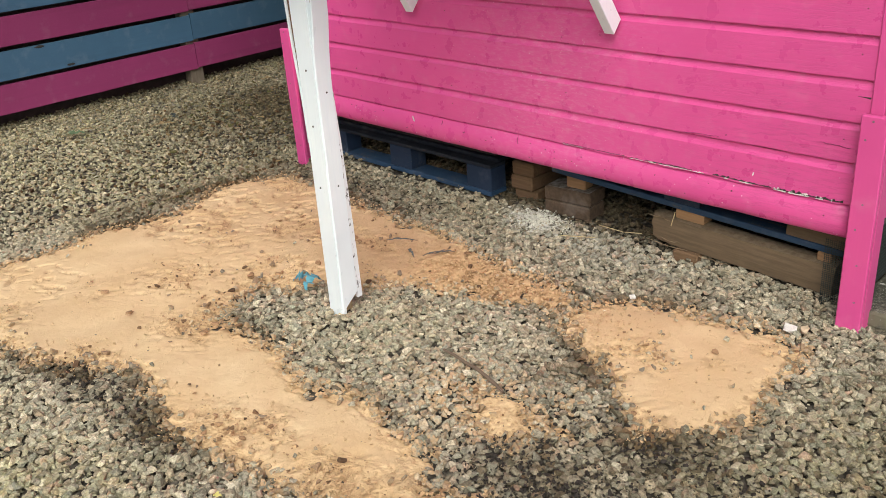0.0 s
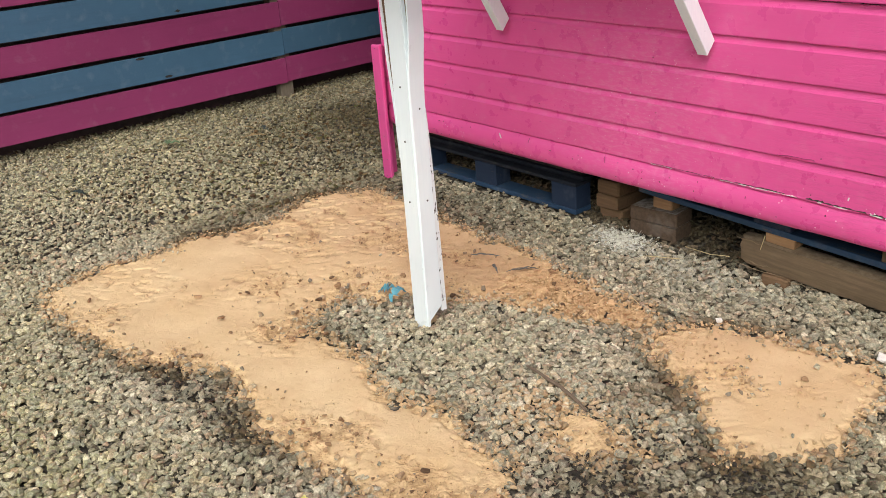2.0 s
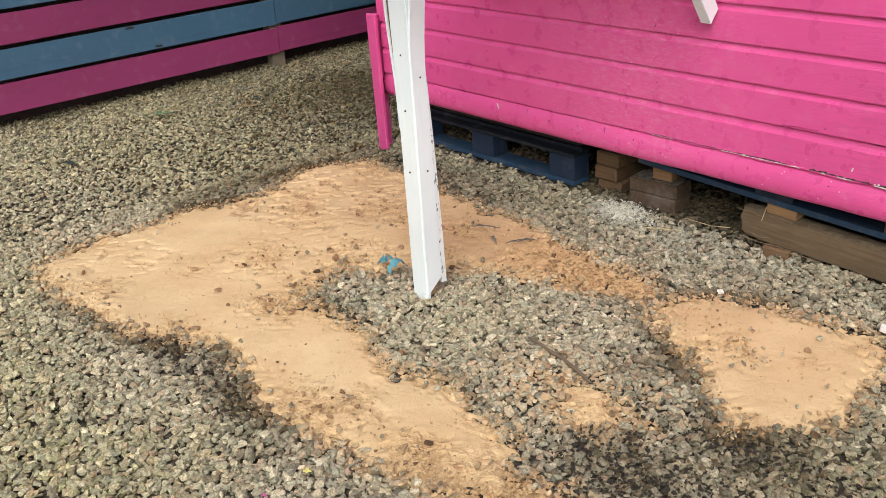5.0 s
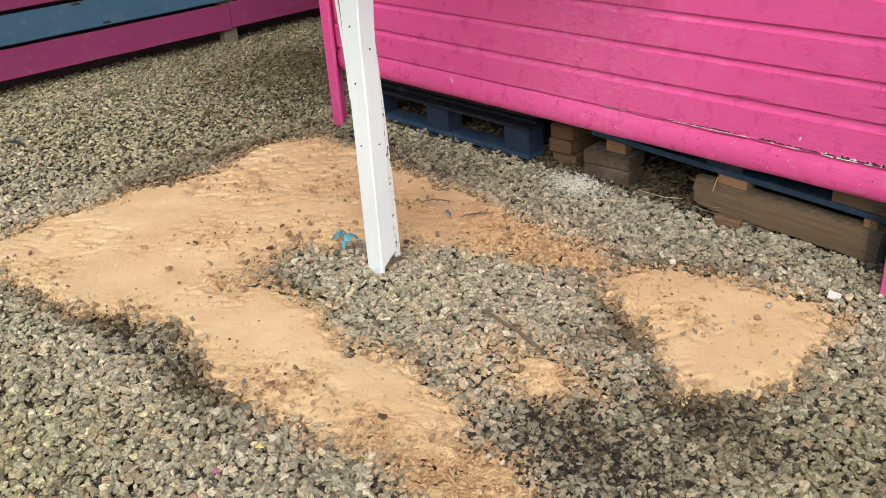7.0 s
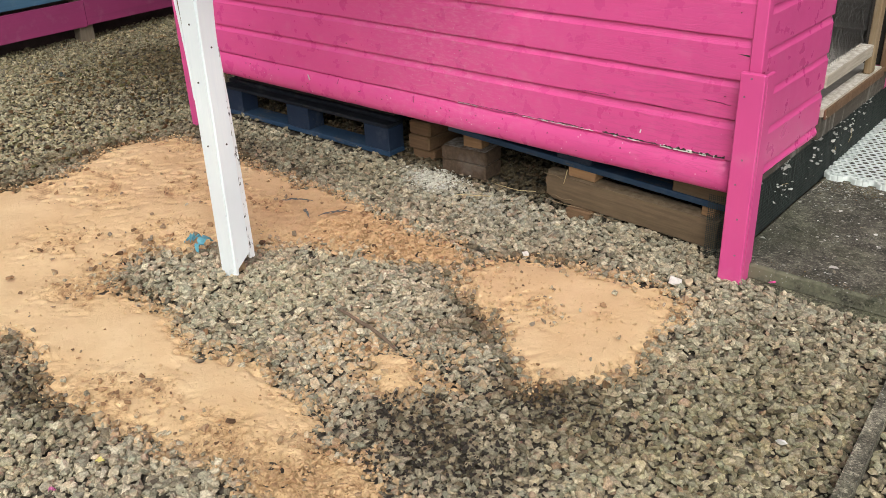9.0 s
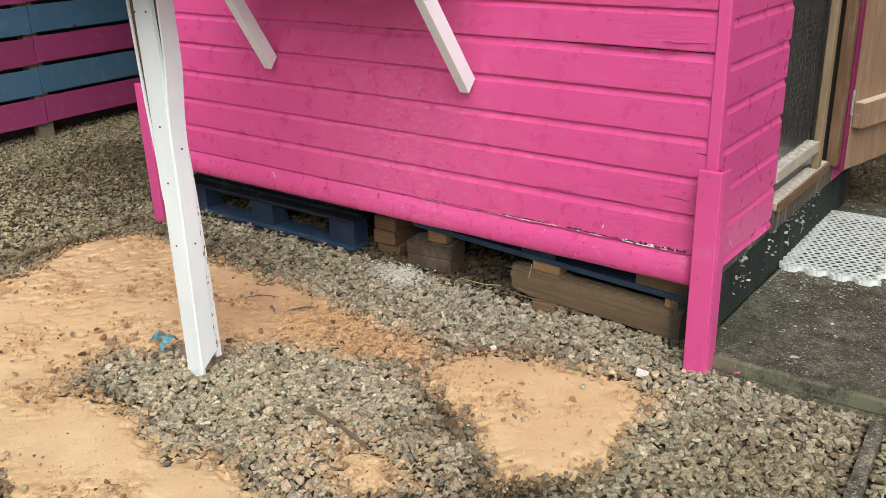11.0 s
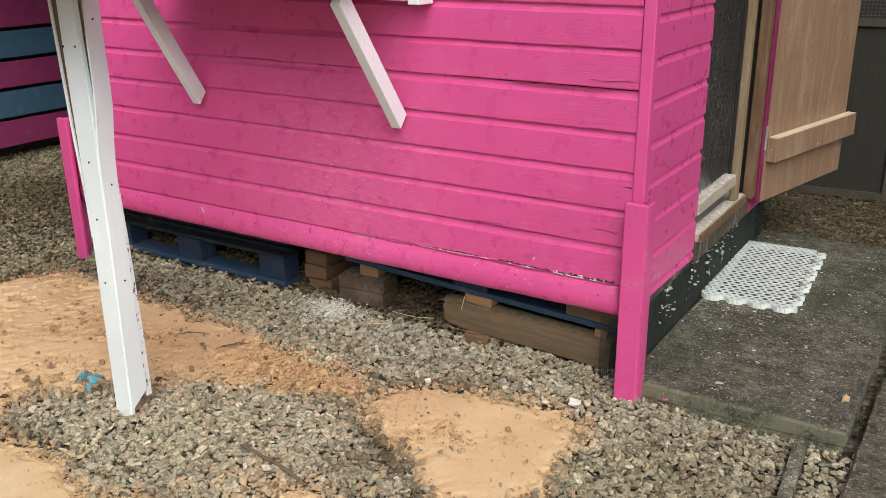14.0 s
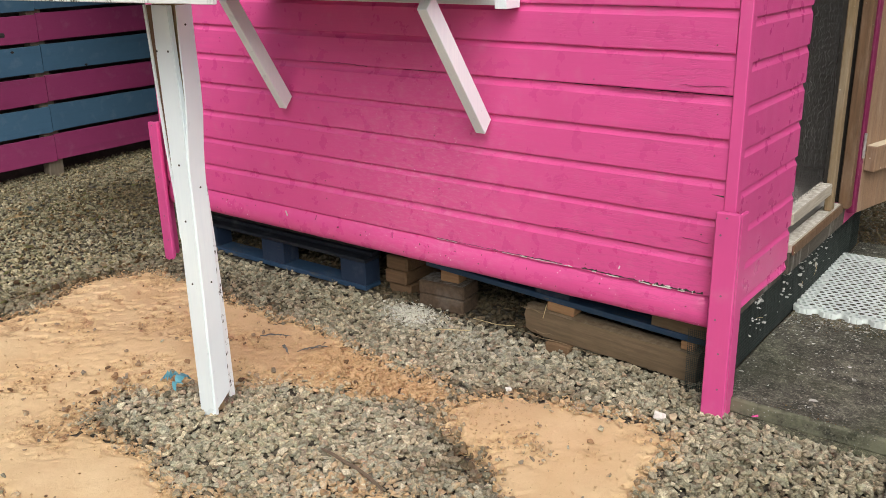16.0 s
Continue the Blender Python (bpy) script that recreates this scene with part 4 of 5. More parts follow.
def corner_leg(x0, x1, side, lean=0.0):
    """An angle of two boards that stands at a corner of the shed."""
    leg = empty("corner_leg", pose((x0 + x1) / 2, 0, 0, 0, lean, 0), label="pink painted corner leg of two boards", category="leg", group="legs of the shed")
    leg.parent = shed
    w = x1 - x0
    part("front_board", block((w, 0.020, 0.70), (0, -0.035, 0.32), 0.0035), mat_pink_z, leg)
    sx = (w / 2 - 0.0065) * side
    part("side_board", block((0.013, 0.060, 0.688), (sx, 0.0055, 0.320), 0.0025), mat_pink_z, leg)
    for z in (0.655, 0.60, 0.41, 0.33, 0.22, 0.10):
        screw(leg, (random.Random(z).uniform(-0.018, 0.018), -0.0455, z), (0, -1, 0), 0.0036, mat_leg_screw)
    return leg


corner_leg(0.022, 0.096, 1)
corner_leg(-2.692, -2.626, -1, -1.0)


def peeling_seam():
    """The lifted joint over the bottom board: a dark slit and flakes of cracked white paint."""
    rng = random.Random(8)
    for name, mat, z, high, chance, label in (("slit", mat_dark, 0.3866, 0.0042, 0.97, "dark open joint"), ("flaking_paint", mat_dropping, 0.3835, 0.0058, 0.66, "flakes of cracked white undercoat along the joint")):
        bm = bmesh.new()
        low = None
        x, on = -1.05, True
        while x < -0.005:
            k = (x + 1.05) / 1.05
            wide = 0.55 + 0.45 * math.sin(7.3 * x + 1.0) * math.sin(17.0 * x)
            h = high * (0.22 + 0.95 * k) * (0.10 + 1.15 * rng.random() ** 1.8) * (0.5 + wide) * (1 + 0.8 * min(1.0, max(0.0, (k - 0.52) / 0.2)))
            dz = 0.0025 * math.sin(9 * x) * k + rng.uniform(-0.0009, 0.0009)
            row = [bm.verts.new(c) for c in ((x, -0.0022 - 0.0015 * k, z + dz), (x, -0.0022 - 0.0015 * k, z + dz + h), (x, 0.004, z + dz + h), (x, 0.004, z + dz))]
            if rng.random() < 0.22:
                on = rng.random() < chance
            if low and on:
                for a in range(4):
                    bm.faces.new((low[a], row[a], row[(a + 1) % 4], low[(a + 1) % 4]))
            low = row
            x += rng.uniform(0.003, 0.011)
        loose = [v for v in bm.verts if not v.link_faces]
        bmesh.ops.delete(bm, geom=loose, context="VERTS")
        bmesh.ops.recalc_face_normals(bm, faces=bm.faces[:])
        tagged(part(name, bm, mat, wall_front, label), kind="stuff")


peeling_seam()


def torn_edge(x0, x1, z, seed, deep=0.004, high=0.006):
    """A splintered lip along a board's lower edge."""
    rng = random.Random(seed)
    bm = bmesh.new()
    rows = []
    n = max(6, int((x1 - x0) / 0.009))
    for i in range(n + 1):
        k = max(0.0, math.sin(math.pi * i / n)) ** 0.5
        x = x0 + (x1 - x0) * i / n
        d, h = deep * k * rng.uniform(0.4, 1.0), high * k * rng.uniform(0.5, 1.0)
        zz = z + rng.uniform(-0.0012, 0.0012) + 0.003 * math.sin(23 * x + seed)
        rows.append([bm.verts.new(c) for c in ((x, 0.002, zz + h + 0.006), (x, -0.001 - d, zz + h * 0.4), (x, -0.001 - d * 0.8, zz - h * 0.6), (x, 0.004, zz - h))])
    for a, b in zip(rows, rows[1:]):
        for k in range(4):
            bm.faces.new((a[k], a[(k + 1) % 4], b[(k + 1) % 4], b[k]))
    bm.faces.new(rows[0])
    bm.faces.new(rows[-1][::-1])
    bmesh.ops.recalc_face_normals(bm, faces=bm.faces[:])
    part("torn_edge", bm, mat_pink, wall_front, "splintered board edge under pink paint")


SEAM0 = BASE_Z + 0.1075


def crack(x0, x1, z, high, seed):
    """A thin wandering crack in the paint along a board."""
    rng = random.Random(seed)
    bm = bmesh.new()
    low, x, wander = None, x0, 0.0
    while x < x1:
        k = math.sin(math.pi * min(1.0, max(0.0, (x - x0) / (x1 - x0))))
        wander = max(-0.008, min(0.008, wander + rng.uniform(-0.0022, 0.0022)))
        h = 0.0004 + high * max(0.0, k) * rng.random()
        row = [bm.verts.new(c) for c in ((x, -0.0020, z + wander), (x, -0.0020, z + wander + h), (x, 0.004, z + wander + h), (x, 0.004, z + wander))]
        if low:
            for a in range(4):
                bm.faces.new((low[a], row[a], row[(a + 1) % 4], low[(a + 1) % 4]))
        low = row
        x += rng.uniform(0.005, 0.014)
    bmesh.ops.recalc_face_normals(bm, faces=bm.faces[:])
    part("crack", bm, mat_maroon, wall_front, "dark crack in the painted board")


crack(-0.10, 0.0, SEAM0 + 1 * PITCH + 0.052, 0.002, 3)
crack(-0.40, -0.06, SEAM0 + 5 * PITCH + 0.005, 0.0022, 12)
crack(-0.13, 0.01, SEAM0 + 5 * PITCH + 0.026, 0.0012, 13)
crack(-1.62, -1.36, SEAM0 + 5 * PITCH + 0.004, 0.0022, 14)
crack(-0.55, -0.42, SEAM0 + 1 * PITCH + 0.004, 0.0014, 15)
torn_edge(-0.95, -0.01, SEAM0 - 0.0005, 6, 0.002, 0.003)


def split_end():
    """A dark wedge where a board has split at its end."""
    bm = bmesh.new()
    a = [bm.verts.new(c) for c in ((0.027, -0.0012, 0.703), (0.027, -0.0012, 0.708), (-0.010, -0.0012, 0.7075))]
    b = [bm.verts.new((v.co.x, 0.004, v.co.z)) for v in a]
    bm.faces.new(a)
    bm.faces.new(b[::-1])
    for k in range(3):
        bm.faces.new((a[k], b[k], b[(k + 1) % 3], a[(k + 1) % 3]))
    bmesh.ops.recalc_face_normals(bm, faces=bm.faces[:])
    part("split", bm, mat_dark, wall_front, "dark split in a board end")


split_end()


def wall_marks():
    """Dark nail heads and splits and a white scratch on the boards."""
    rng = random.Random(14)
    for x in (-2.2, -1.62, -1.05, -0.42, -0.02):
        for k in range(1, 9):
            if rng.random() < 0.45:
                screw(wall_front, (x + rng.uniform(-0.02, 0.02), -0.0008, BASE_Z + 0.1075 + (k - 1) * PITCH + rng.choice((0.02, 0.07))), (0, -1, 0), 0.0021)
    for _ in range(26):
        x, z = rng.uniform(-2.3, -0.05), BASE_Z + rng.uniform(0.02, 0.085)
        screw(wall_front, (x, -nose_face(z - BASE_Z) - 0.0006, z), (0, -1, 0), rng.uniform(0.0012, 0.0028))
    for x, z, high, lean in ((-1.679, 0.362, 0.020, 0.05), (-1.266, 0.358, 0.024, -0.35), (-1.548, 0.344, 0.008, 0.5), (-1.401, 0.350, 0.006, -0.8), (-1.084, 0.347, 0.007, 0.2), (-0.843, 0.358, 0.007, 0.1), (-0.649, 0.346, 0.008, 0.0)):
        lie = math.atan2(nose_face(z - BASE_Z - 0.006) - nose_face(z - BASE_Z + 0.006), 0.012)
        part("crack", block((0.0028, 0.002, high), (x, -nose_face(z - BASE_Z) + 0.0002, z), 0.0006, Matrix.Rotation(-lie, 4, "X") @ Matrix.Rotation(lean, 4, "Y")), mat_maroon, wall_front, "short dark crack across the bottom board")
    part("scratch", block((0.007, 0.002, 0.040), (-1.843, -0.0118, 0.350), 0.0006, Matrix.Rotation(0.30, 4, "X")), mat_dropping, wall_front, "white paint scratch")
    for x, z, r in ((-0.890, 0.798, 0.0065),):
        bm = bmesh.new()
        bmesh.ops.create_icosphere(bm, subdivisions=2, radius=r)
        bmesh.ops.scale(bm, vec=(1.0, 0.35, 0.8), verts=bm.verts[:])
        bmesh.ops.translate(bm, vec=(x, -0.001, z), verts=bm.verts[:])
        part("paint_drip", bm, mat_pink, wall_front, "dried drip of pink paint", True)
    part("scratch", block((0.004, 0.002, 0.012), (-0.30, -0.0015, 0.418), 0.0006, Matrix.Rotation(0.3, 4, "Y")), mat_dropping, wall_front, "white paint scratch")


wall_marks()


def doorway():
    """Sill, ledge, posts and wire panel in the end wall's opening."""
    part("sill", span(0.026, 0.078, 0.589, 1.235, 0.368, 0.400, 0.004), mat_ledge, shed, "dusty pale timber door sill")
    part("sill_face", span(0.0785, 0.088, 0.589, 1.235, 0.362, 0.3985, 0.003), mat_frame_wood, shed, "brown facing board of the sill")
    part("base_rail", span(0.031, 0.0525, 0.034, 0.587, 0.272, 0.385, 0.004), mat_dusty_rail, shed, "weathered base rail streaked with white dust")
    part("sill_skirt", span(0.032, 0.072, 0.589, 1.34, 0.285, 0.3675, 0.003), mat_dusty_rail, shed)
    part("skirt_board", span(0.012, 0.030, 0.06, 1.86, 0.045, 0.300, 0.003), mat_green_board, shed, "black-green board closing the base")
    panel = empty("wire_panel", label="timber-framed chicken wire panel inside the doorway", category="panel")
    panel.parent = shed
    part("bottom_rail", span(0.022, 0.072, 0.589, 1.085, 0.470, 0.515, 0.003), mat_ledge, panel)
    part("stile", span(0.048, 0.076, 1.087, 1.135, 0.4015, 1.85, 0.003), mat_stile, panel)
    wires = bmesh.new()
    rng = random.Random(7)
    h, cell = 0.024, 0.025
    j = lambda: rng.uniform(-0.005, 0.005)
    for r in range(int(1.33 / h) + 1):
        for c in range(20):
            y = 0.60 + cell * c + (cell / 2 if r % 2 else 0)
            z = 0.515 + h * r
            if y < 1.08:
                mid = (0.035 + j(), y + 0.4 * j(), z + h * 0.45)
                tube([(0.035 + j(), y, z), mid], 0.0006, 3, wires)
                tube([mid, (0.035 + j(), y + cell / 2, z + h)], 0.00045, 3, wires)
                tube([mid, (0.035 + j(), y - cell / 2, z + h)], 0.00045, 3, wires)
    part("chicken_wire", wires, mat_wire, panel)
    # dark strip put in for the shaded gap between stile and door post
    part("gap_strip", span(-0.02, 0.052, 1.300, 1.358, 0.386, 1.85, 0.002), mat_dark, shed, "dark strip standing in for the shaded gap by the door post")
    part("door_post", span(0.056, 0.098, 1.275, 1.330, 0.368, 1.85, 0.003), mat_frame_wood, shed, "brown stained door post")


doorway()


def build_door():
    hinge = Vector((0.102, 1.353, 0.33))
    turn = math.degrees(math.atan2(0.186, 0.794))
    door = empty("shed_door", pose(hinge.x, hinge.y, 0, 0, 0, -turn), label="open brown wooden shed door with a ledge bar", category="door")
    leaf = part("leaf", span(-0.020, 0.0, 0.022, 0.845, 0.33, 1.84, 0.002), mat_ply, door, "varnished plywood door leaf")
    part("ledge_bar", span(0.0008, 0.045, 0.040, 0.865, 0.510, 0.615, 0.003), mat_ply, door)
    part("edge_strip", span(-0.024, 0.004, -0.012, 0.0215, 0.335, 1.84, 0.002), mat_maroon, door, "magenta painted door edge")
    part("bar_top", span(0.003, 0.043, 0.043, 0.862, 0.6155, 0.6175, 0.0), mat_cream, door, "pale dusty top of the bar")
    for z in (0.62, 1.50):
        hb = bmesh.new()
        for i in range(4):
            tube([(0.010, 0.004, z - 0.05 + i * 0.026), (0.010, 0.004, z - 0.026 + i * 0.026)], 0.006, 8, hb)
        part("hinge", hb, mat_steel, door, "worn steel hinge")


build_door()


# ---- under the shed ----
def build_pallet(x0, x1, y0, y1, z0, label, block_mat, deck_mat, slope=0.0, high=0.104, last=0.145):
    """A four-way blue pallet: bottom boards, nine blocks and a deck of boards."""
    pal = empty("pallet", pose(x0, y0, z0, 0, slope, 0), label=label, category="pallet", group="pallets under the shed")
    L, W = x1 - x0, y1 - y0
    bw = 0.145
    for yy in (0, W / 2 - 0.05, W - 0.10):
        part("bottom_board", span(0, L, yy, yy + 0.10, 0.0, 0.022, 0.002), mat_pallet_worn, pal)
        for xx, ww in ((0, bw), (L / 2 - bw / 2 - 0.015, bw), (L - last, last)):
            part("block", span(xx, xx + ww, yy + 0.002, yy + 0.098, 0.022, 0.022 + high, 0.003), block_mat if xx > L * 0.7 else mat_pallet, pal)
        part("stringer_board", span(0, L, yy, yy + 0.10, 0.022 + high, 0.038 + high, 0.002), deck_mat, pal)
    for i in range(6):
        yy = (W - 0.12) * i / 5
        part("deck_board", span(0, L, yy + 0.05 * (i == 0), yy + 0.12, 0.038 + high, 0.056 + high, 0.002), deck_mat, pal)
    return pal


build_pallet(-2.655, -1.542, 0.130, 1.10, 0.020, "blue painted pallet resting on the gravel", mat_pallet, mat_pallet_shaded)
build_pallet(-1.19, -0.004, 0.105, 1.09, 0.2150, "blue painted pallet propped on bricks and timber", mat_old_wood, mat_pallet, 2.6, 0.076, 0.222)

def worn_beam(length, deep, high):
    """A squared beam with rounded arrises, one end rotted and frayed, its foot eaten away in places."""
    rng = random.Random(19)
    bm = bmesh.new()
    rings = []
    n = 36
    for i in range(n + 1):
        t = i / n
        x = length * (t - 0.5)
        rot = max(0.0, 1 - t / 0.14)
        ring = []
        for k in range(12):
            a = 2 * math.pi * (k + 0.5) / 12
            cy = max(-1.0, min(1.0, 1.25 * math.cos(a))) * deep / 2
            cz = max(-1.0, min(1.0, 1.25 * math.sin(a))) * high / 2
            eaten = rng.random() * 0.010 * (cz < 0) * (0.25 + rot) + rng.random() * 0.004 * rot
            ring.append(bm.verts.new((x + rot * rng.uniform(0, 0.016) * (i == 0), cy * (1 - 0.10 * rot) + rng.uniform(-0.001, 0.001), cz * (1 - 0.10 * rot) + eaten + rng.uniform(-0.001, 0.001))))
        rings.append(ring)
    for a, b in zip(rings, rings[1:]):
        for k in range(12):
            bm.faces.new((a[k], a[(k + 1) % 12], b[(k + 1) % 12], b[k]))
    bm.faces.new(rings[0][::-1])
    bm.faces.new(rings[-1])
    bmesh.ops.recalc_face_normals(bm, faces=bm.faces[:])
    return bm


def lime_flakes():
    """White flakes spilt on the gravel by the stacked bricks."""
    rng = np.random.RandomState(91)
    n = 950
    x, y = -1.225 + 0.06 * rng.randn(n), 0.062 + 0.036 * rng.randn(n)
    gravel("lime_flakes", x, y, ground_rise(x, y) + 0.006 + 0.010 * rng.rand(n), 0.004 + 0.017 * rng.beta(1, 4, n), rng, mat_lime, "white lime flakes spilt over the gravel by the bricks", {})


lime_flakes()


def packing():
    """Softwood pads, pavers and a sleeper that prop the floor."""
    st = empty("timber_stack", pose(-1.418, 0.185, 0.0), label="stack of three softwood offcuts under the shed", category="timber")
    for i, (dx, dy) in enumerate(((0.004, 0.02), (-0.003, 0.0), (0.002, 0.004))):
        part("offcut", block((0.116 + 0.006 * (i == 0), 0.30, 0.060), (dx, 0.15 + dy, 0.030 + 0.062 * i), 0.007), mat_offcut, st)
    for i in range(2):
        b = part("paver", block((0.215, 0.118, 0.058), (0, 0, 0), 0.006), mat_brick)
        b.matrix_world = pose(-1.158, 0.210, 0.043 + 0.0595 * i, 0, 0, (3, 5)[i])
        tagged(b, "dusty dark brown paving brick stacked as a prop", "brick", "stacked pavers")
    b = part("softwood_pad", block((0.088, 0.06, 0.080), (0, 0, 0), 0.003), mat_block)
    b.matrix_world = pose(-1.132, 0.212, 0.1722, 0, 0, 4)
    tagged(b, "small softwood pad on the pavers", "timber")
    s = empty("sleeper", pose(-0.390, 0.135, 0.088, 0, 2.3, 0), label="weathered brown timber beam propping the shed", category="timber")
    part("beam", worn_beam(0.68, 0.085, 0.112), mat_old_wood, s)
    rng = random.Random(44)
    for x0, x1, z in ((-0.345, -0.13, -0.050), (-0.30, -0.20, -0.030), (-0.16, 0.0, -0.054), (-0.35, -0.25, 0.047)):
        pts = [(x0 + (x1 - x0) * i / 6, -0.0435 + rng.uniform(-0.0015, 0.001), z + rng.uniform(-0.004, 0.004)) for i in range(7)]
        part("splinter", tube(pts, [0.0006, 0.0014, 0.0018, 0.0012, 0.0018, 0.0012, 0.0005], 4), mat_splinter, s, "pale splinter lifting off the beam")
    for x, w, z, high in ((-0.576, 0.112, 0.1696, 0.036), (-0.0925, 0.047, 0.1475, 0.030)):
        b = part("softwood_pad", block((w, 0.06, high), (0, 0, 0), 0.003), mat_block)
        b.matrix_world = pose(x, 0.137, z, 0, 2.3, 0)
        tagged(b, "small softwood pad on the beam", "timber")
    b = part("softwood_pad", block((0.10, 0.09, 0.05), (0, 0, 0), 0.005), mat_offcut)
    b.matrix_world = pose(-0.57, 0.12, 0.018)
    tagged(b, "softwood pad under the beam", "timber")


packing()


def mesh_skirt():
    """A scrap of green coated wire netting at the foot of the leg."""
    bm = bmesh.new()
    for i in range(14):
        x = -0.075 + 0.0066 * i
        tube([(x, 0.068, 0.0), (x, 0.064, 0.235)], 0.0009, 3, bm)
    for i in range(35):
        z = 0.005 + 0.0066 * i
        tube([(-0.078, 0.067, z), (0.012, 0.067, z)], 0.0009, 3, bm)
    tagged(part("wire_netting", bm, mat_green_wire), "scrap of green coated wire netting by the leg", "netting")


mesh_skirt()


def skirt_netting():
    """Green coated netting tacked over the boards that close the base, torn along its top."""
    rng = random.Random(61)
    bm = bmesh.new()
    y = 0.10
    while y < 1.84:
        tube([(0.0312, y, 0.056), (0.0312 + rng.uniform(0, 0.003), y + rng.uniform(-0.004, 0.004), 0.255 + rng.uniform(-0.02, 0.02))], 0.0009, 3, bm)
        y += 0.0125
    for k in range(16):
        z = 0.062 + 0.0125 * k
        tube([(0.0315, 0.10, z), (0.0318, 0.8, z + rng.uniform(-0.003, 0.003)), (0.0315, 1.84, z)], 0.0009, 3, bm)
    tagged(part("wire_netting", bm, mat_green_wire), "green coated wire netting over the black skirt board", "netting")


skirt_netting()


# ---- white post, shelf and braces ----
def tapered(points_low, points_high, bm=None):
    """A prism between two four-sided outlines."""
    bm = bm or bmesh.new()
    a = [bm.verts.new(p) for p in points_low]
    b = [bm.verts.new(p) for p in points_high]
    n = len(a)
    for k in range(n):
        bm.faces.new((a[k], a[(k + 1) % n], b[(k + 1) % n], b[k]))
    bm.faces.new(a[::-1])
    bm.faces.new(b)
    bmesh.ops.recalc_face_normals(bm, faces=bm.faces[:])
    return bm


def strip(rows, bevel=0.0):
    """A board swept up through a row of outlines, its long edges eased."""
    bm = bmesh.new()
    rings = [[bm.verts.new(p) for p in row] for row in rows]
    n = len(rows[0])
    for a, b in zip(rings, rings[1:]):
        for k in range(n):
            bm.faces.new((a[k], a[(k + 1) % n], b[(k + 1) % n], b[k]))
    bm.faces.new(rings[0][::-1])
    bm.faces.new(rings[-1])
    bmesh.ops.recalc_face_normals(bm, faces=bm.faces[:])
    if bevel:
        long = [e for e in bm.edges if abs(e.verts[0].co.z - e.verts[1].co.z) > 0.02]
        bmesh.ops.bevel(bm, geom=long, offset=bevel, segments=2, affect="EDGES")
    return bm


def build_post():
    """A core boxed in warped boards that gape towards the top."""
    post = empty("white_post", pose(-1.215, -0.965, 0.0), label="white painted timber post boxed in warped peeling boards", category="post")
    Z = 1.285
    front_l = lambda z: np.interp(z, [0, 0.70, 0.82, 0.98, 1.14, Z], [-0.072, -0.0755, -0.079, -0.084, -0.089, -0.090])
    front_r = lambda z: np.interp(z, [0, 0.60, 0.83, 0.92, 1.00, 1.08, 1.15, Z], [0.0, 0.002, -0.0005, 0.0, -0.001, -0.005, -0.010, -0.015])
    side_x = lambda z: np.interp(z, [0, 0.60, 0.80, 0.88, 0.94, 1.00, 1.08, 1.15, Z], [0.003, 0.005, 0.0025, 0.004, 0.008, 0.011, 0.0095, 0.006, 0.004])
    side_far = lambda z: np.interp(z, [0, 0.10, 0.33, 0.70, 0.80, 0.90, 0.98, Z], [0.066, 0.065, 0.061, 0.057, 0.057, 0.062, 0.067, 0.068])
    heights = [0.10 + (Z - 0.10) * i / 22 for i in range(23)]
    part("core", tapered([(-0.062, 0.020, 0.02), (-0.016, 0.020, 0.02), (-0.016, 0.052, 0.02), (-0.062, 0.052, 0.02)], [(-0.112, 0.021, Z + 0.03), (-0.012, 0.021, Z + 0.03), (-0.012, 0.064, Z + 0.03), (-0.112, 0.064, Z + 0.03)]), mat_tan, post, "bare tan timber core")
    zs = [-0.02] + heights
    front = strip([[(front_l(z), 0.0, z), (front_r(z), 0.0, z), (front_r(z), 0.017, z), (front_l(z), 0.017, z)] for z in zs], 0.0028)
    part("front_board", front, mat_white, post)
    part("packing_strip", tapered([(-0.0835, 0.0045, 0.80), (-0.0800, 0.0045, 0.80), (-0.0800, 0.018, 0.80), (-0.0835, 0.018, 0.80)], [(-0.1150, 0.0045, Z), (-0.0905, 0.0045, Z), (-0.0905, 0.0195, Z), (-0.1150, 0.0195, Z)]), mat_frame_wood, post, "brown timber strip showing between the boards")
    rows = []
    for t in (i / 24 for i in range(25)):
        zl, zr = 0.035 + (Z - 0.035) * t, 0.085 + (Z - 0.085) * t
        gape = float(np.interp(zl, [0.86, 1.0, Z], [0.0, 0.006, 0.014]))
        x = float(side_x(zl))
        rows.append([(x - 0.0025, 0.0008 + gape, zl), (x, 0.0038 + gape, zl), (x, float(side_far(zr)), zr), (x - 0.0125, float(side_far(zr)), zr), (x - 0.0125, 0.0180 + gape, zl)])
    part("side_board", strip(rows), mat_white, post, "white side board bulging off the post")
    edge = lambda z: float(np.interp(z, [0.06, 0.30, 0.55, 0.76], [0.019, 0.017, 0.010, 0.002]))
    rear = strip([[(float(side_x(z)) - 0.011, float(side_far(z)) + 0.0012, z), (float(side_x(z)) - 0.0012, float(side_far(z)) + 0.0012, z), (float(side_x(z)) - 0.0012, float(side_far(z)) + 0.0012 + edge(z), z), (float(side_x(z)) - 0.011, float(side_far(z)) + 0.0012 + edge(z), z)] for z in (0.06 + 0.70 * i / 14 for i in range(15))])
    part("rear_strip", rear, mat_flaking, post, "flaking white edge strip")
    out = lambda z: np.interp(z, [0.60, 0.73, 0.90, 1.06, 1.22, Z], [-0.0775, -0.0830, -0.1010, -0.1115, -0.1225, -0.1270])
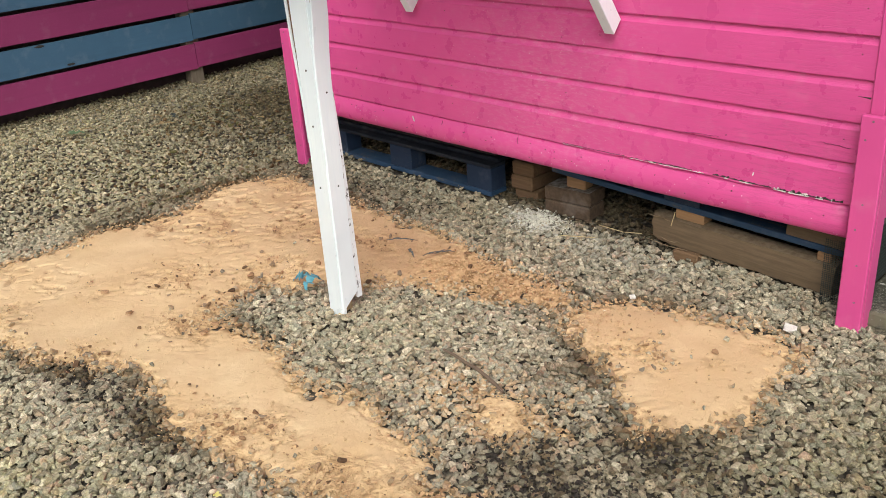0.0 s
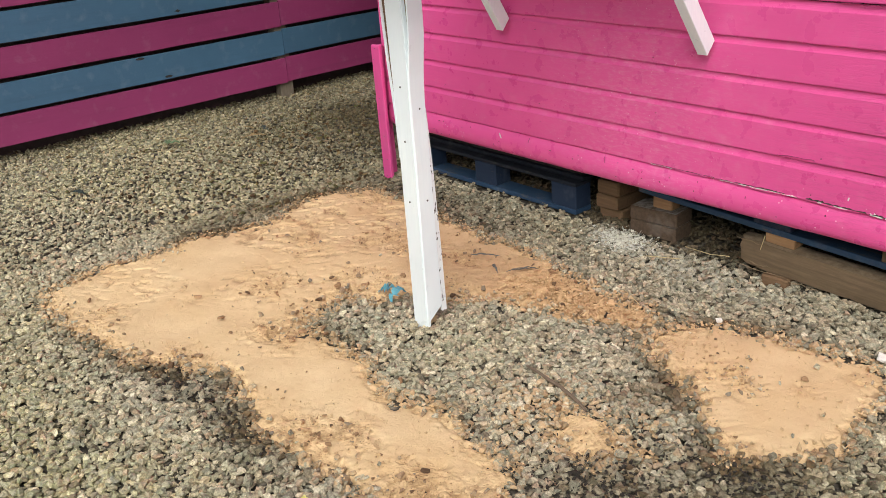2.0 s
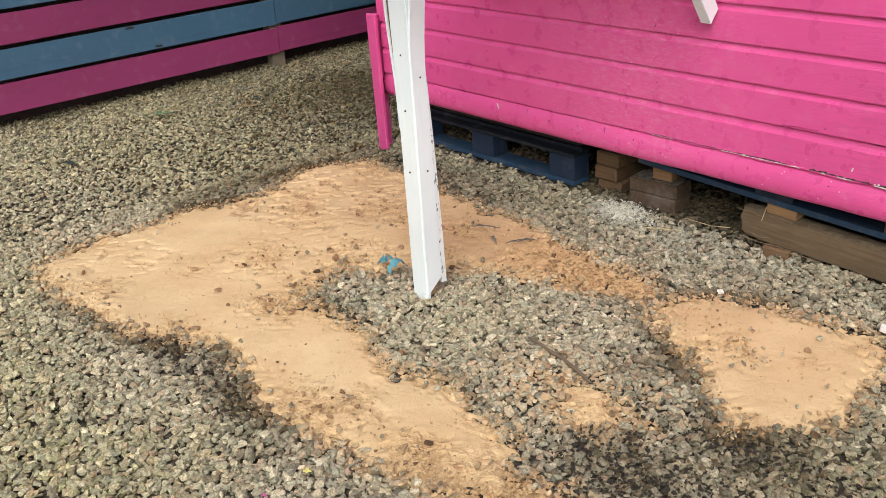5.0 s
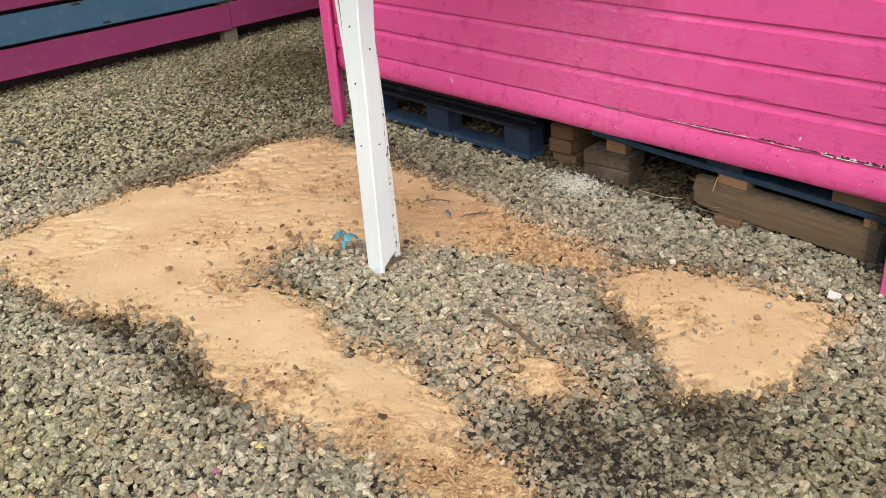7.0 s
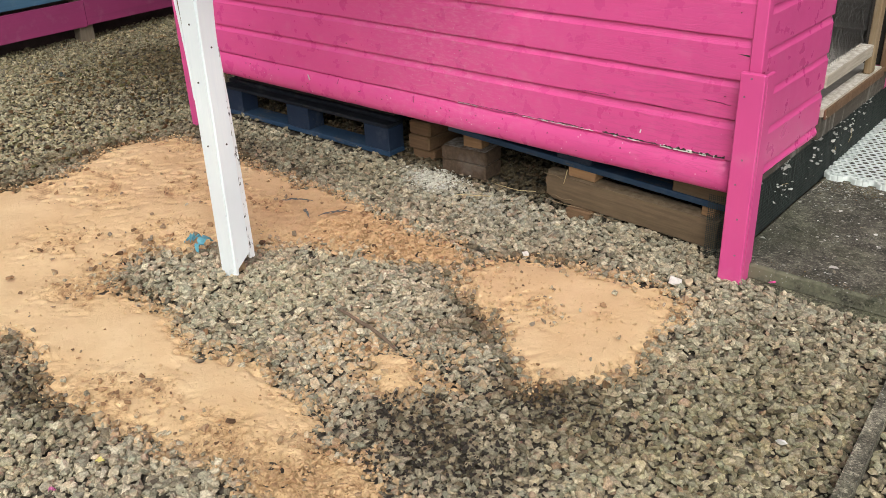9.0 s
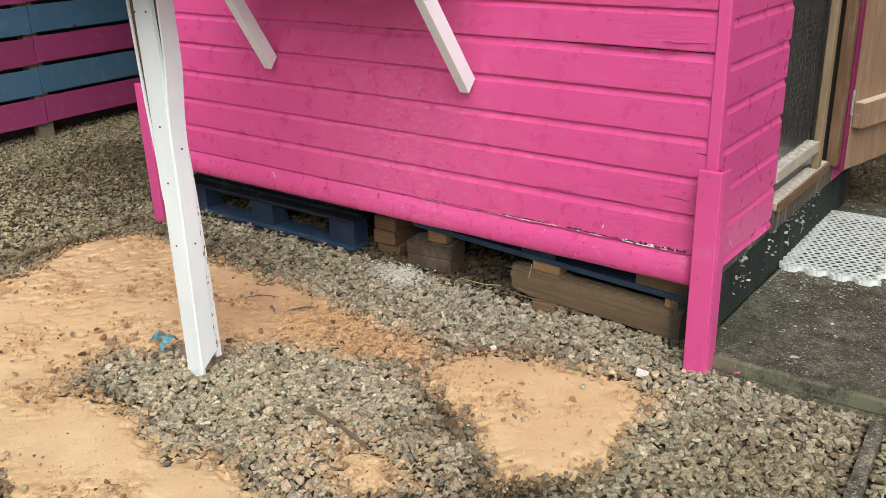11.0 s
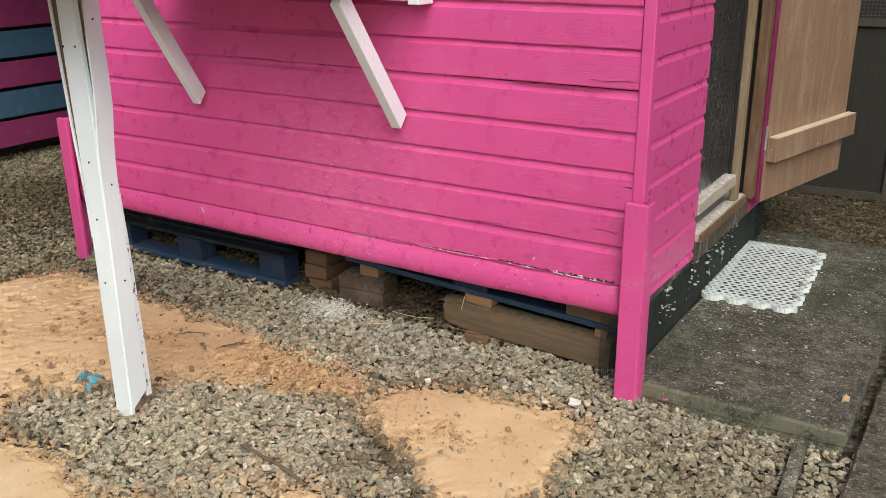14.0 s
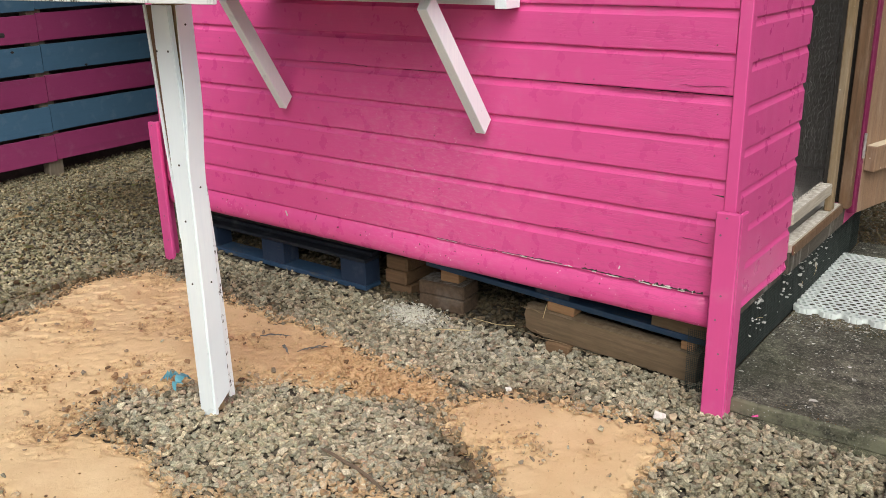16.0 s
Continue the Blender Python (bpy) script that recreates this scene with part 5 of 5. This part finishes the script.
    thick = lambda z: np.interp(z, [0.60, 0.80, Z], [0.0015, 0.0095, 0.0105])
    left = strip([[(out(z), 0.001, z), (out(z) + thick(z), 0.001, z), (out(z) + thick(z), 0.066, z), (out(z), 0.066, z)] for z in (0.60 + (Z - 0.60) * i / 14 for i in range(15))])
    part("left_board", left, mat_white, post, "thin white board sprung away from the post")
    for x, z in ((-0.040, 0.460), (-0.039, 0.660), (-0.040, 0.832), (-0.032, 1.160), (-0.083, 1.158)):
        screw(post, (x, -0.001, z), (0, -1, 0), 0.0034)
    for y, z in ((0.036, 0.465), (0.034, 0.764), (0.040, 1.232)):
        screw(post, (float(side_x(z)) + 0.0006, y, z), (1, 0, 0), 0.0034)


build_post()


def build_brace(x, top_y, top_z, label):
    """A square strut from the wall up to the shelf, its foot cut flush with the boards."""
    w = 0.020
    y0, z0 = -0.002, 0.812
    d = Vector((0, top_y - y0, top_z - z0)).normalized()
    nrm = Vector((0, d.z, -d.y))
    lo = [Vector((x - w, y0, z0 + 0.045)), Vector((x + w, y0, z0 + 0.045)), Vector((x + w, y0 - 0.038, z0)), Vector((x - w, y0 - 0.038, z0))]
    hi = [Vector((x - w, top_y + 0.036, top_z + 0.045)), Vector((x + w, top_y + 0.036, top_z + 0.045)), Vector((x + w, top_y, top_z)), Vector((x - w, top_y, top_z))]
    bm = tapered(lo, hi)
    bmesh.ops.bevel(bm, geom=bm.edges[:], offset=0.002, segments=1, affect="EDGES")
    ob = part("brace", bm, mat_white)
    return tagged(ob, label, "brace", "braces of the shelf")


build_brace(-1.790, -0.300, 1.245, "white painted square timber brace against the pink boards")
build_brace(-0.822, -0.350, 1.245, "white painted square timber brace against the pink boards")


def build_shelf():
    shelf = empty("serving_shelf", label="shelf of unseen dark planks with white ledger on braces", category="shelf")
    # planks are out of view; dark wood deepens the shade on the wall below
    for i in range(5):
        part("plank", span(-1.82, -0.74, -0.106 - 0.092 * i, -0.016 - 0.092 * i, 1.301, 1.325, 0.002), mat_old_wood, shelf, "unseen plank, dark to cut bounced light")
    part("wall_ledger", span(-1.84, -0.735, -0.045, -0.002, 1.240, 1.2995, 0.002), mat_white, shelf)
    part("end_cleat", span(-0.7345, -0.690, -0.085, -0.002, 1.232, 1.2995, 0.002), mat_white, shelf)


build_shelf()


def build_table():
    """The white board top carried by the post, its worn front rail slightly askew to the wall."""
    table = empty("table_top", pose(-0.80, -1.145, 0, 0, 0, 6.7), label="white painted board top with a worn front rail", category="table")
    part("front_rail", span(-1.35, 0.0, -0.016, 0.0, 1.309, 1.342, 0.002), mat_white_peel, table, "worn white front rail")
    for i in range(3):
        part("plank", span(-1.35, -0.001, 0.001 + 0.09 * i, 0.089 + 0.09 * i, 1.318, 1.341, 0.002), mat_white, table)


build_table()


# ---- slab, paving and edging by the door ----
def rough_slab(x0, x1, y0, y1, z0, z1, seed):
    """A cast slab with a slightly ragged arris."""
    rng = random.Random(seed)
    bm = bmesh.new()
    n = 18
    loop = []
    for (ax, ay), (bx, by) in (((x0, y0), (x1, y0)), ((x1, y0), (x1, y1)), ((x1, y1), (x0, y1)), ((x0, y1), (x0, y0))):
        for i in range(n):
            loop.append((ax + (bx - ax) * i / n, ay + (by - ay) * i / n))
    cx, cy = (x0 + x1) / 2, (y0 + y1) / 2
    rings = []
    for z, inset in ((z0, 0.0), (z1 - 0.008, 0.0), (z1, 0.007)):
        ring = []
        for x, y in loop:
            j = rng.uniform(-0.0025, 0.0025)
            ring.append(bm.verts.new((x + (cx - x) / max(abs(cx - x), 0.05) * (inset + j) * (abs(cx - x) > 0.02), y + (cy - y) / max(abs(cy - y), 0.05) * (inset + j) * (abs(cy - y) > 0.02), z + (rng.uniform(-0.0015, 0.0015) if inset else 0))))
        rings.append(ring)
    m = len(loop)
    for a, b in zip(rings, rings[1:]):
        for k in range(m):
            bm.faces.new((a[k], a[(k + 1) % m], b[(k + 1) % m], b[k]))
    bm.faces.new(rings[0][::-1])
    bm.faces.new(rings[-1])
    bmesh.ops.recalc_face_normals(bm, faces=bm.faces[:])
    return bm


step_slab = part("door_slab", rough_slab(0.033, 0.724, 0.018, 1.885, 0.006, 0.054, 1), mat_slab)
tagged(step_slab, "dark damp concrete slab flecked with droppings", "slab")
low = part("door_slab", rough_slab(0.038, 0.718, -0.010, 1.86, -0.05, 0.003, 2), mat_low_slab)
tagged(low, "lower damp concrete slab of the doorstep", "slab")

pavement = empty("pavement", label="path of grey concrete paving slabs", category="paving", kind="structure")
for i, (y0, y1) in enumerate(((-2.2, -1.30), (-1.29, -0.39), (-0.38, 0.52), (0.53, 1.43), (1.44, 2.34), (2.35, 3.25))):
    part("paving_slab", rough_slab(0.732 + 0.012 * i, 1.66, y0, y1, -0.05, 0.030, 10 + i), mat_paving, pavement)
edging = part("edging", rough_slab(0.0, 0.036, -1.30, 0.0, -0.06, 0.034, 21), mat_edging)
edging.matrix_world = pose(0.592, -0.046, 0.0, 0, 0, 4.0)
tagged(edging, "narrow concrete edging strip in the gravel", "edging")


def droppings():
    """White droppings and bits of shell strewn on the slab."""
    rng = np.random.RandomState(77)
    n = 2300
    x, y = 0.05 + 0.66 * rng.rand(n), 0.03 + 1.75 * rng.rand(n) ** 1.2
    close = np.arange(n) < 520
    x, y = np.where(close, np.clip(0.20 + 0.13 * rng.randn(n), 0.05, 0.7), x), np.where(close, 0.78 + 0.09 * rng.randn(n), y)
    z = np.full(n, 0.0542)
    gravel("dropping_flecks", x, y, z, 0.002 + 0.034 * rng.beta(0.7, 6, n), rng, mat_splat, "white droppings flecked over the dark slab", {}, 0.12)


droppings()


def husks():
    """Husks and grit swept before the mat, and moss crumbs along the slab's edge."""
    rng = np.random.RandomState(83)
    n = 700
    x, y = np.clip(0.22 + 0.11 * rng.randn(n), 0.045, 0.70), np.clip(0.815 + 0.05 * rng.randn(n), 0.03, 0.868)
    edge = np.arange(n) < 130
    x = np.where(edge, rng.uniform(0.05, 0.70, n), x)
    y = np.where(edge, 0.028 + 0.05 * rng.rand(n) ** 2, y)
    gravel("husks", x, y, np.full(n, 0.0545), 0.002 + 0.010 * rng.beta(1, 4, n), rng, mat_litter, "brown husks and grit on the slab before the mat", {})


husks()


def grime():
    """Down, dust and straw caught in the netting along the foot of the sill."""
    rng = np.random.RandomState(78)
    n = 340
    knots = 0.10 + 1.25 * rng.rand(22)
    y = np.clip(knots[rng.randint(0, 22, n)] + 0.020 * rng.randn(n), 0.045, 1.80)
    z = 0.282 - 0.17 * rng.rand(n) ** 5
    gravel("fluff", 0.0345 + 0.004 * rng.rand(n), y, z, 0.006 + 0.024 * rng.beta(1, 3.4, n), rng, mat_fluff, "grey-white down and dust caught in the netting", {})
    for k in range(4):
        a = (0.036, 0.12 + 1.1 * rng.rand(), 0.12 + 0.15 * rng.rand())
        b = (a[0] + 0.02 * rng.rand(), a[1] + 0.08 * rng.randn(), a[2] - 0.05 * rng.rand())
        ob = part("straw", tube([a, ((a[0] + b[0]) / 2 + 0.006, (a[1] + b[1]) / 2, (a[2] + b[2]) / 2 + 0.004), b], 0.0008, 4), mat_straw)
        tagged(ob, "stalk of straw caught in the netting", "straw", "straw in the netting")


grime()


def build_mat():
    """A white plastic floor tile of joined hexagonal rings."""
    bm = bmesh.new()
    p = 0.030
    z0, z1 = 0.055, 0.075
    cols, rows = 12, 29
    for r in range(-1, rows):
        for c in range(cols):
            if (r < 0 and c % 3 == 2) or (c == cols - 1 and r % 3 == 1):
                continue
            cx = c * p + (p / 2 if r % 2 else 0)
            cy = r * p * 0.866
            axial = c - (r - r % 2) // 2
            ro, ri = p * 0.577, p * (0.34 if (axial - r) % 3 else 0.45)
            top, hole, low, out, olow = [], [], [], [], []
            for k in range(6):
                a = math.pi / 6 + k * math.pi / 3
                top.append(bm.verts.new((cx + ro * math.cos(a), cy + ro * math.sin(a), z1)))
                hole.append(bm.verts.new((cx + ri * math.cos(a), cy + ri * math.sin(a), z1)))
                low.append(bm.verts.new((cx + ri * math.cos(a), cy + ri * math.sin(a), z1 - 0.002)))
            rim = r < 1 or r == rows - 1 or c in (0, cols - 1)
            if rim:
                out = [bm.verts.new((v.co.x, v.co.y, z0)) for v in top]
            for k in range(6):
                j = (k + 1) % 6
                bm.faces.new((top[k], top[j], hole[j], hole[k]))
                bm.faces.new((hole[k], hole[j], low[j], low[k]))
                if rim:
                    bm.faces.new((top[j], top[k], out[k], out[j]))
    low = None
    for i in range(97):
        x = -0.012 + (cols * p + 0.008) * i / 96
        y = -0.0300 - 0.0135 * math.cos(2 * math.pi * (x - p) / (3 * p))
        rib = 0.0012 * (i % 6 == 0)
        row = [bm.verts.new(c) for c in ((x, y + 0.006, z1 + 0.0004), (x, y, z1 + 0.0004), (x, y - rib, z0), (x, y + 0.006, z0))]
        if low:
            for k in range(4):
                bm.faces.new((low[k], low[(k + 1) % 4], row[(k + 1) % 4], row[k]))
        low = row
    ob = part("plastic_mat", bm, mat_plastic)
    ob.matrix_world = pose(0.048, 0.872, 0.0, 0, 0, 2.4)
    tagged(ob, "white perforated plastic floor mat on the slab", "mat")


build_mat()


# ---- stored panels behind the shed ----
def stored_panel(x, y, w, h, turn, mat, label, z0=0.0, infill=True):
    pan = empty("run_panel", pose(x, y, z0, -5, 0, turn), label=label, category="panel", group="stored run panels")
    t = 0.045
    part("stile", span(0, t, 0, 0.035, 0, h), mat, pan)
    part("stile", span(w - t, w, 0, 0.035, 0, h), mat, pan)
    part("rail", span(t, w - t, 0.001, 0.034, 0.0, t), mat, pan)
    part("rail", span(t, w - t, 0.001, 0.034, h - t, h), mat, pan)
    if infill:
        part("infill", span(t, w - t, 0.022, 0.030, t, h - t, 0.0), mat_infill, pan, "weathered board infill")
    else:
        bm = bmesh.new()
        k = 0
        while t + 0.02 * k < w - t:
            tube([(t + 0.02 * k, 0.012, t), (t + 0.02 * k, 0.012, h - t)], 0.001, 3, bm)
            k += 1
        k = 0
        while t + 0.02 * k < h - t:
            tube([(t, 0.012, t + 0.02 * k), (w - t, 0.012, t + 0.02 * k)], 0.001, 3, bm)
            k += 1
        part("weld_mesh", bm, mat_old_wire, pan)
        part("infill", span(t, w - t, 0.026, 0.032, t, h - t, 0.0), mat_dark, pan, "dark sheet behind the mesh")
    return pan


stored_panel(-0.20, 2.87, 0.68, 1.00, 4, mat_grey_wood, "weathered grey-green boarded panel leaning upright")
stored_panel(-0.35, 2.98, 0.95, 1.75, 6, mat_far_frame, "brown framed wire mesh panel leaning upright", infill=False)
stored_panel(0.62, 3.06, 0.85, 1.70, 6, mat_grey_wood, "old grey framed panel standing on the gravel", infill=False)
# added wall, its height set to shade the panels and gravel before it
tagged(part("wall_back_yard", span(-2.6, 2.67, 3.35, 3.42, -0.05, 3.6, 0.0), mat_infill), "tall dark wall added behind the stored panels for shade", "fence", kind="structure")


# out-of-view wall, added to cut the sky over the back corner
tagged(part("wall_side_yard", span(2.60, 2.67, 1.2, 3.35, -0.05, 3.6, 0.0), mat_infill), "unseen dark wall added to shade the yard corner", "fence", kind="structure")


# out-of-view wall, added to darken the passage from its far end
tagged(part("wall_alley", span(-4.728, -2.68, 1.66, 1.72, -0.05, 2.7, 0.0), mat_infill), "unseen dark wall added to shade the passage", "fence", kind="structure")


# out-of-view roof, added only to block skylight over the passage
tagged(part("roof_passage_shade", span(-4.728, -2.82, 0.10, 1.72, 2.06, 2.09, 0.0), mat_felt), "unseen roof added to shade the passage beside the shed", "roof", kind="structure")


# ---- rack by the fence ----
def build_rack():
    rack = empty("drying_rack", pose(-4.42, 0, 0), label="white metal rack hung on the fence", category="rack")
    for dx, z in ((0.0, 1.012), (0.10, 0.985)):
        part("rail", tube([(dx, -2.2, z + 0.01), (dx, -0.8, z + 0.005), (dx, 0.0, z + 0.003), (dx, 0.155, z - 0.009)], 0.011, 8), mat_tube, rack)
        part("end_cap", tube([(dx, 0.15, z - 0.009), (dx, 0.195, z - 0.012)], 0.0135, 8), mat_rubber, rack, "black rubber foot")
    for y in (-1.72, -1.03, -0.72, -0.11):
        up = empty("upright", None)
        up.parent = rack
        for k in (-0.018, 0.0, 0.018):
            part("bar", tube([(0.02, y + k, 1.0), (0.02, y + k, 1.55)], 0.006, 6), mat_tube, up)
    part("cross_bar", tube([(0.02, -2.2, 1.55), (0.02, 0.0, 1.55)], 0.010, 8), mat_tube, rack)
    for y in (-1.9, -0.25):
        part("bracket", tube([(0.10, y, 0.985), (0.0, y, 1.01), (-0.315, y, 1.03)], 0.009, 8), mat_tube, rack)


build_rack()


# ---- litter ----
def twig(points, r, mat, name, label, category="stick"):
    tagged(part(name, tube(points, r, 6), mat), label, category)


twig([(-0.79, -0.922, 0.026), (-0.735, -0.928, 0.028), (-0.69, -0.935, 0.026), (-0.64, -0.940, 0.026), (-0.59, -0.951, 0.025), (-0.545, -0.962, 0.022), (-0.505, -0.975, 0.018)], [0.0035, 0.0048, 0.0052, 0.0058, 0.0054, 0.0056, 0.003], mat_stick, "stick", "dead brown twig lying on the gravel")
for pts in ([(-0.86, -0.345, 0.03), (-0.79, -0.385, 0.035)], [(-0.98, 0.13, 0.03), (-0.84, 0.09, 0.05), (-0.74, 0.06, 0.08)], [(-0.62, 0.06, 0.14), (-0.60, 0.05, 0.20)], [(-0.94, 0.05, 0.015), (-1.05, -0.02, 0.02)]):
    twig(pts, 0.0016, mat_straw, "straw", "loose stalk of straw", "straw")


def leaf_litter():
    """Bits of dead leaf and bark blown into the passage beside the shed."""
    rng = np.random.RandomState(57)
    n = 1000
    x, y = np.clip(-3.35 + 0.5 * rng.randn(n), -4.6, -2.72), 0.05 + 0.75 * rng.randn(n)
    ok = (y < 2.4) & (y > -1.4)
    x, y = x[ok], y[ok]
    gravel("leaf_litter", x, y, ground_rise(x, y) + 0.016 + 0.006 * rng.rand(len(x)), 0.008 + 0.034 * rng.beta(1, 4, len(x)), rng, mat_litter, "dead leaf and bark litter on the gravel", {})


leaf_litter()


def far_litter():
    """Brown leaves drifted over the stones behind the slab."""
    rng = np.random.RandomState(58)
    n = 1500
    x, y = rng.uniform(-0.25, 1.5, n), rng.uniform(1.93, 3.2, n)
    gravel("leaf_drift", x, y, ground_rise(x, y) + 0.012 + 0.008 * rng.rand(n), 0.010 + 0.026 * rng.beta(1, 2.5, n), rng, mat_litter, "brown dead leaves drifted over the gravel", {}, 0.35)


far_litter()


def leaf_blade(name, at, length, width, turn, mat, label, category, curl=0.02):
    """A thin curled and crumpled strip with ragged tapered ends."""
    rng = random.Random(round(length * 1e4) + turn)
    bm = bmesh.new()
    n = 12
    path = [(rng.uniform(-0.08, 0.08) * width * 4, rng.uniform(-0.3, 0.3) * curl, rng.uniform(0.75, 1.1), rng.uniform(-0.3, 0.3)) for _ in range(n + 1)]
    rows = []
    for i, (side, lift, wide, tilt) in enumerate(path):
        s = i / n
        w = width * math.sin(math.pi * min(0.97, 0.10 + 0.86 * s)) / 2 * wide
        z = curl * math.sin(math.pi * s) + lift
        x = length * (s - 0.5)
        rows.append([bm.verts.new(c) for c in ((x, side - w, z - w * tilt), (x, side + w, z + w * tilt), (x, side + w, z + w * tilt - 0.0012), (x, side - w, z - w * tilt - 0.0012))])
    for a, b in zip(rows, rows[1:]):
        for k in range(4):
            bm.faces.new((a[k], a[(k + 1) % 4], b[(k + 1) % 4], b[k]))
    bm.faces.new(rows[0])
    bm.faces.new(rows[-1][::-1])
    bmesh.ops.recalc_face_normals(bm, faces=bm.faces[:])
    ob = part(name, bm, mat)
    ob.matrix_world = pose(*at, 8, 0, turn)
    tagged(ob, label, category)


leaf_blade("feather", (-1.50, -0.435, 0.031), 0.120, 0.009, 35, mat_feather, "grey feather lying on the sand", "feather", 0.006)
leaf_blade("feather", (-1.38, -0.500, 0.031), 0.080, 0.012, -32, mat_feather, "curled grey feather on the sand", "feather", 0.012)
leaf_blade("feather", (-1.30, -0.440, 0.031), 0.115, 0.009, 62, mat_feather, "ragged grey feather on the sand", "feather", 0.008)
leaf_blade("feather", (-1.285, -0.425, 0.031), 0.090, 0.007, 55, mat_feather, "thin grey feather on the sand", "feather", 0.006)
leaf_blade("plastic_scrap", (-1.545, -0.885, 0.026), 0.070, 0.034, 40, mat_blue_rag, "torn turquoise plastic scrap on the gravel", "litter", 0.016)
leaf_blade("plastic_scrap", (-1.475, -0.895, 0.034), 0.085, 0.036, 104, mat_blue_rag, "torn turquoise plastic scrap on the gravel", "litter", 0.026)
for i, (x, y, tn) in enumerate(((-4.1, -0.05, 30), (-4.02, 0.02, -10), (-4.2, -0.45, 70), (-3.7, -1.25, 20), (-4.3, 0.9, 50))):
    leaf_blade("dead_leaf", (x, y, 0.022), 0.10, 0.026, tn, mat_dry_leaf if i % 2 == 0 else mat_green_wire, "fallen dry leaf on the gravel", "leaf", 0.012)


# ---- single small things on the ground ----
def lone_stone(name, x, y, size, mat, label, category, kind_index, lift=0.010):
    v, f = SHAPES[kind_index]
    me = mesh_from(name, v * size, f, 3, mat)
    ob = new(name, me)
    ob.matrix_world = pose(x, y, float(ground_rise(x, y)) + lift, 14, 8, 37 * kind_index)
    tagged(ob, label, category)


lone_stone("white_stone", -0.060, -0.172, 0.046, mat_cream_stone, "pale white quartz stone among grey gravel", "stone", 3, 0.016)
lone_stone("white_stone", -0.022, -0.150, 0.036, mat_buff_stone, "buff stone beside the white one", "stone", 8, 0.016)
lone_stone("white_stone", -0.560, -0.265, 0.026, mat_cream_stone, "small white stone at the edge of the sand", "stone", 11, 0.014)
lone_stone("paint_flake", 0.180, 0.000, 0.022, mat_pink_z, "chip of pink paint on the gravel", "paint flake", 5, 0.024)
lone_stone("shell", 0.494, -0.731, 0.030, mat_dropping, "small white shell on the gravel", "shell", 14, 0.022)
lone_stone("bread_crust", 0.683, 0.231, 0.036, mat_crust, "pale orange crust lying on the slab", "crust", 17, 0.062 - float(ground_rise(0.683, 0.231)))
for x, y, k in ((0.760, 0.703, 2), (0.772, 0.643, 9)):
    lone_stone("dropping", x, y, 0.030, mat_dropping, "white bird dropping on the paving edge", "dropping", k, 0.038 - float(ground_rise(x, y)))
leaf_blade("petal", (-0.734, -1.755, 0.026), 0.020, 0.015, 15, mat_yellow_petal, "yellow petal fallen on the gravel", "petal", 0.006)
leaf_blade("petal", (-0.731, -1.880, 0.024), 0.017, 0.011, 60, mat_pink_petal, "pink petal fallen on the gravel", "petal", 0.006)
leaf_blade("dead_leaf", (-3.888, -0.124, 0.024), 0.150, 0.034, 62, mat_dry_leaf, "long dry leaf fallen on the gravel", "leaf", 0.014)
leaf_blade("dead_leaf", (-4.179, -0.525, 0.024), 0.120, 0.040, 40, mat_green_leaf, "faded green leaf fallen on the gravel", "leaf", 0.014)
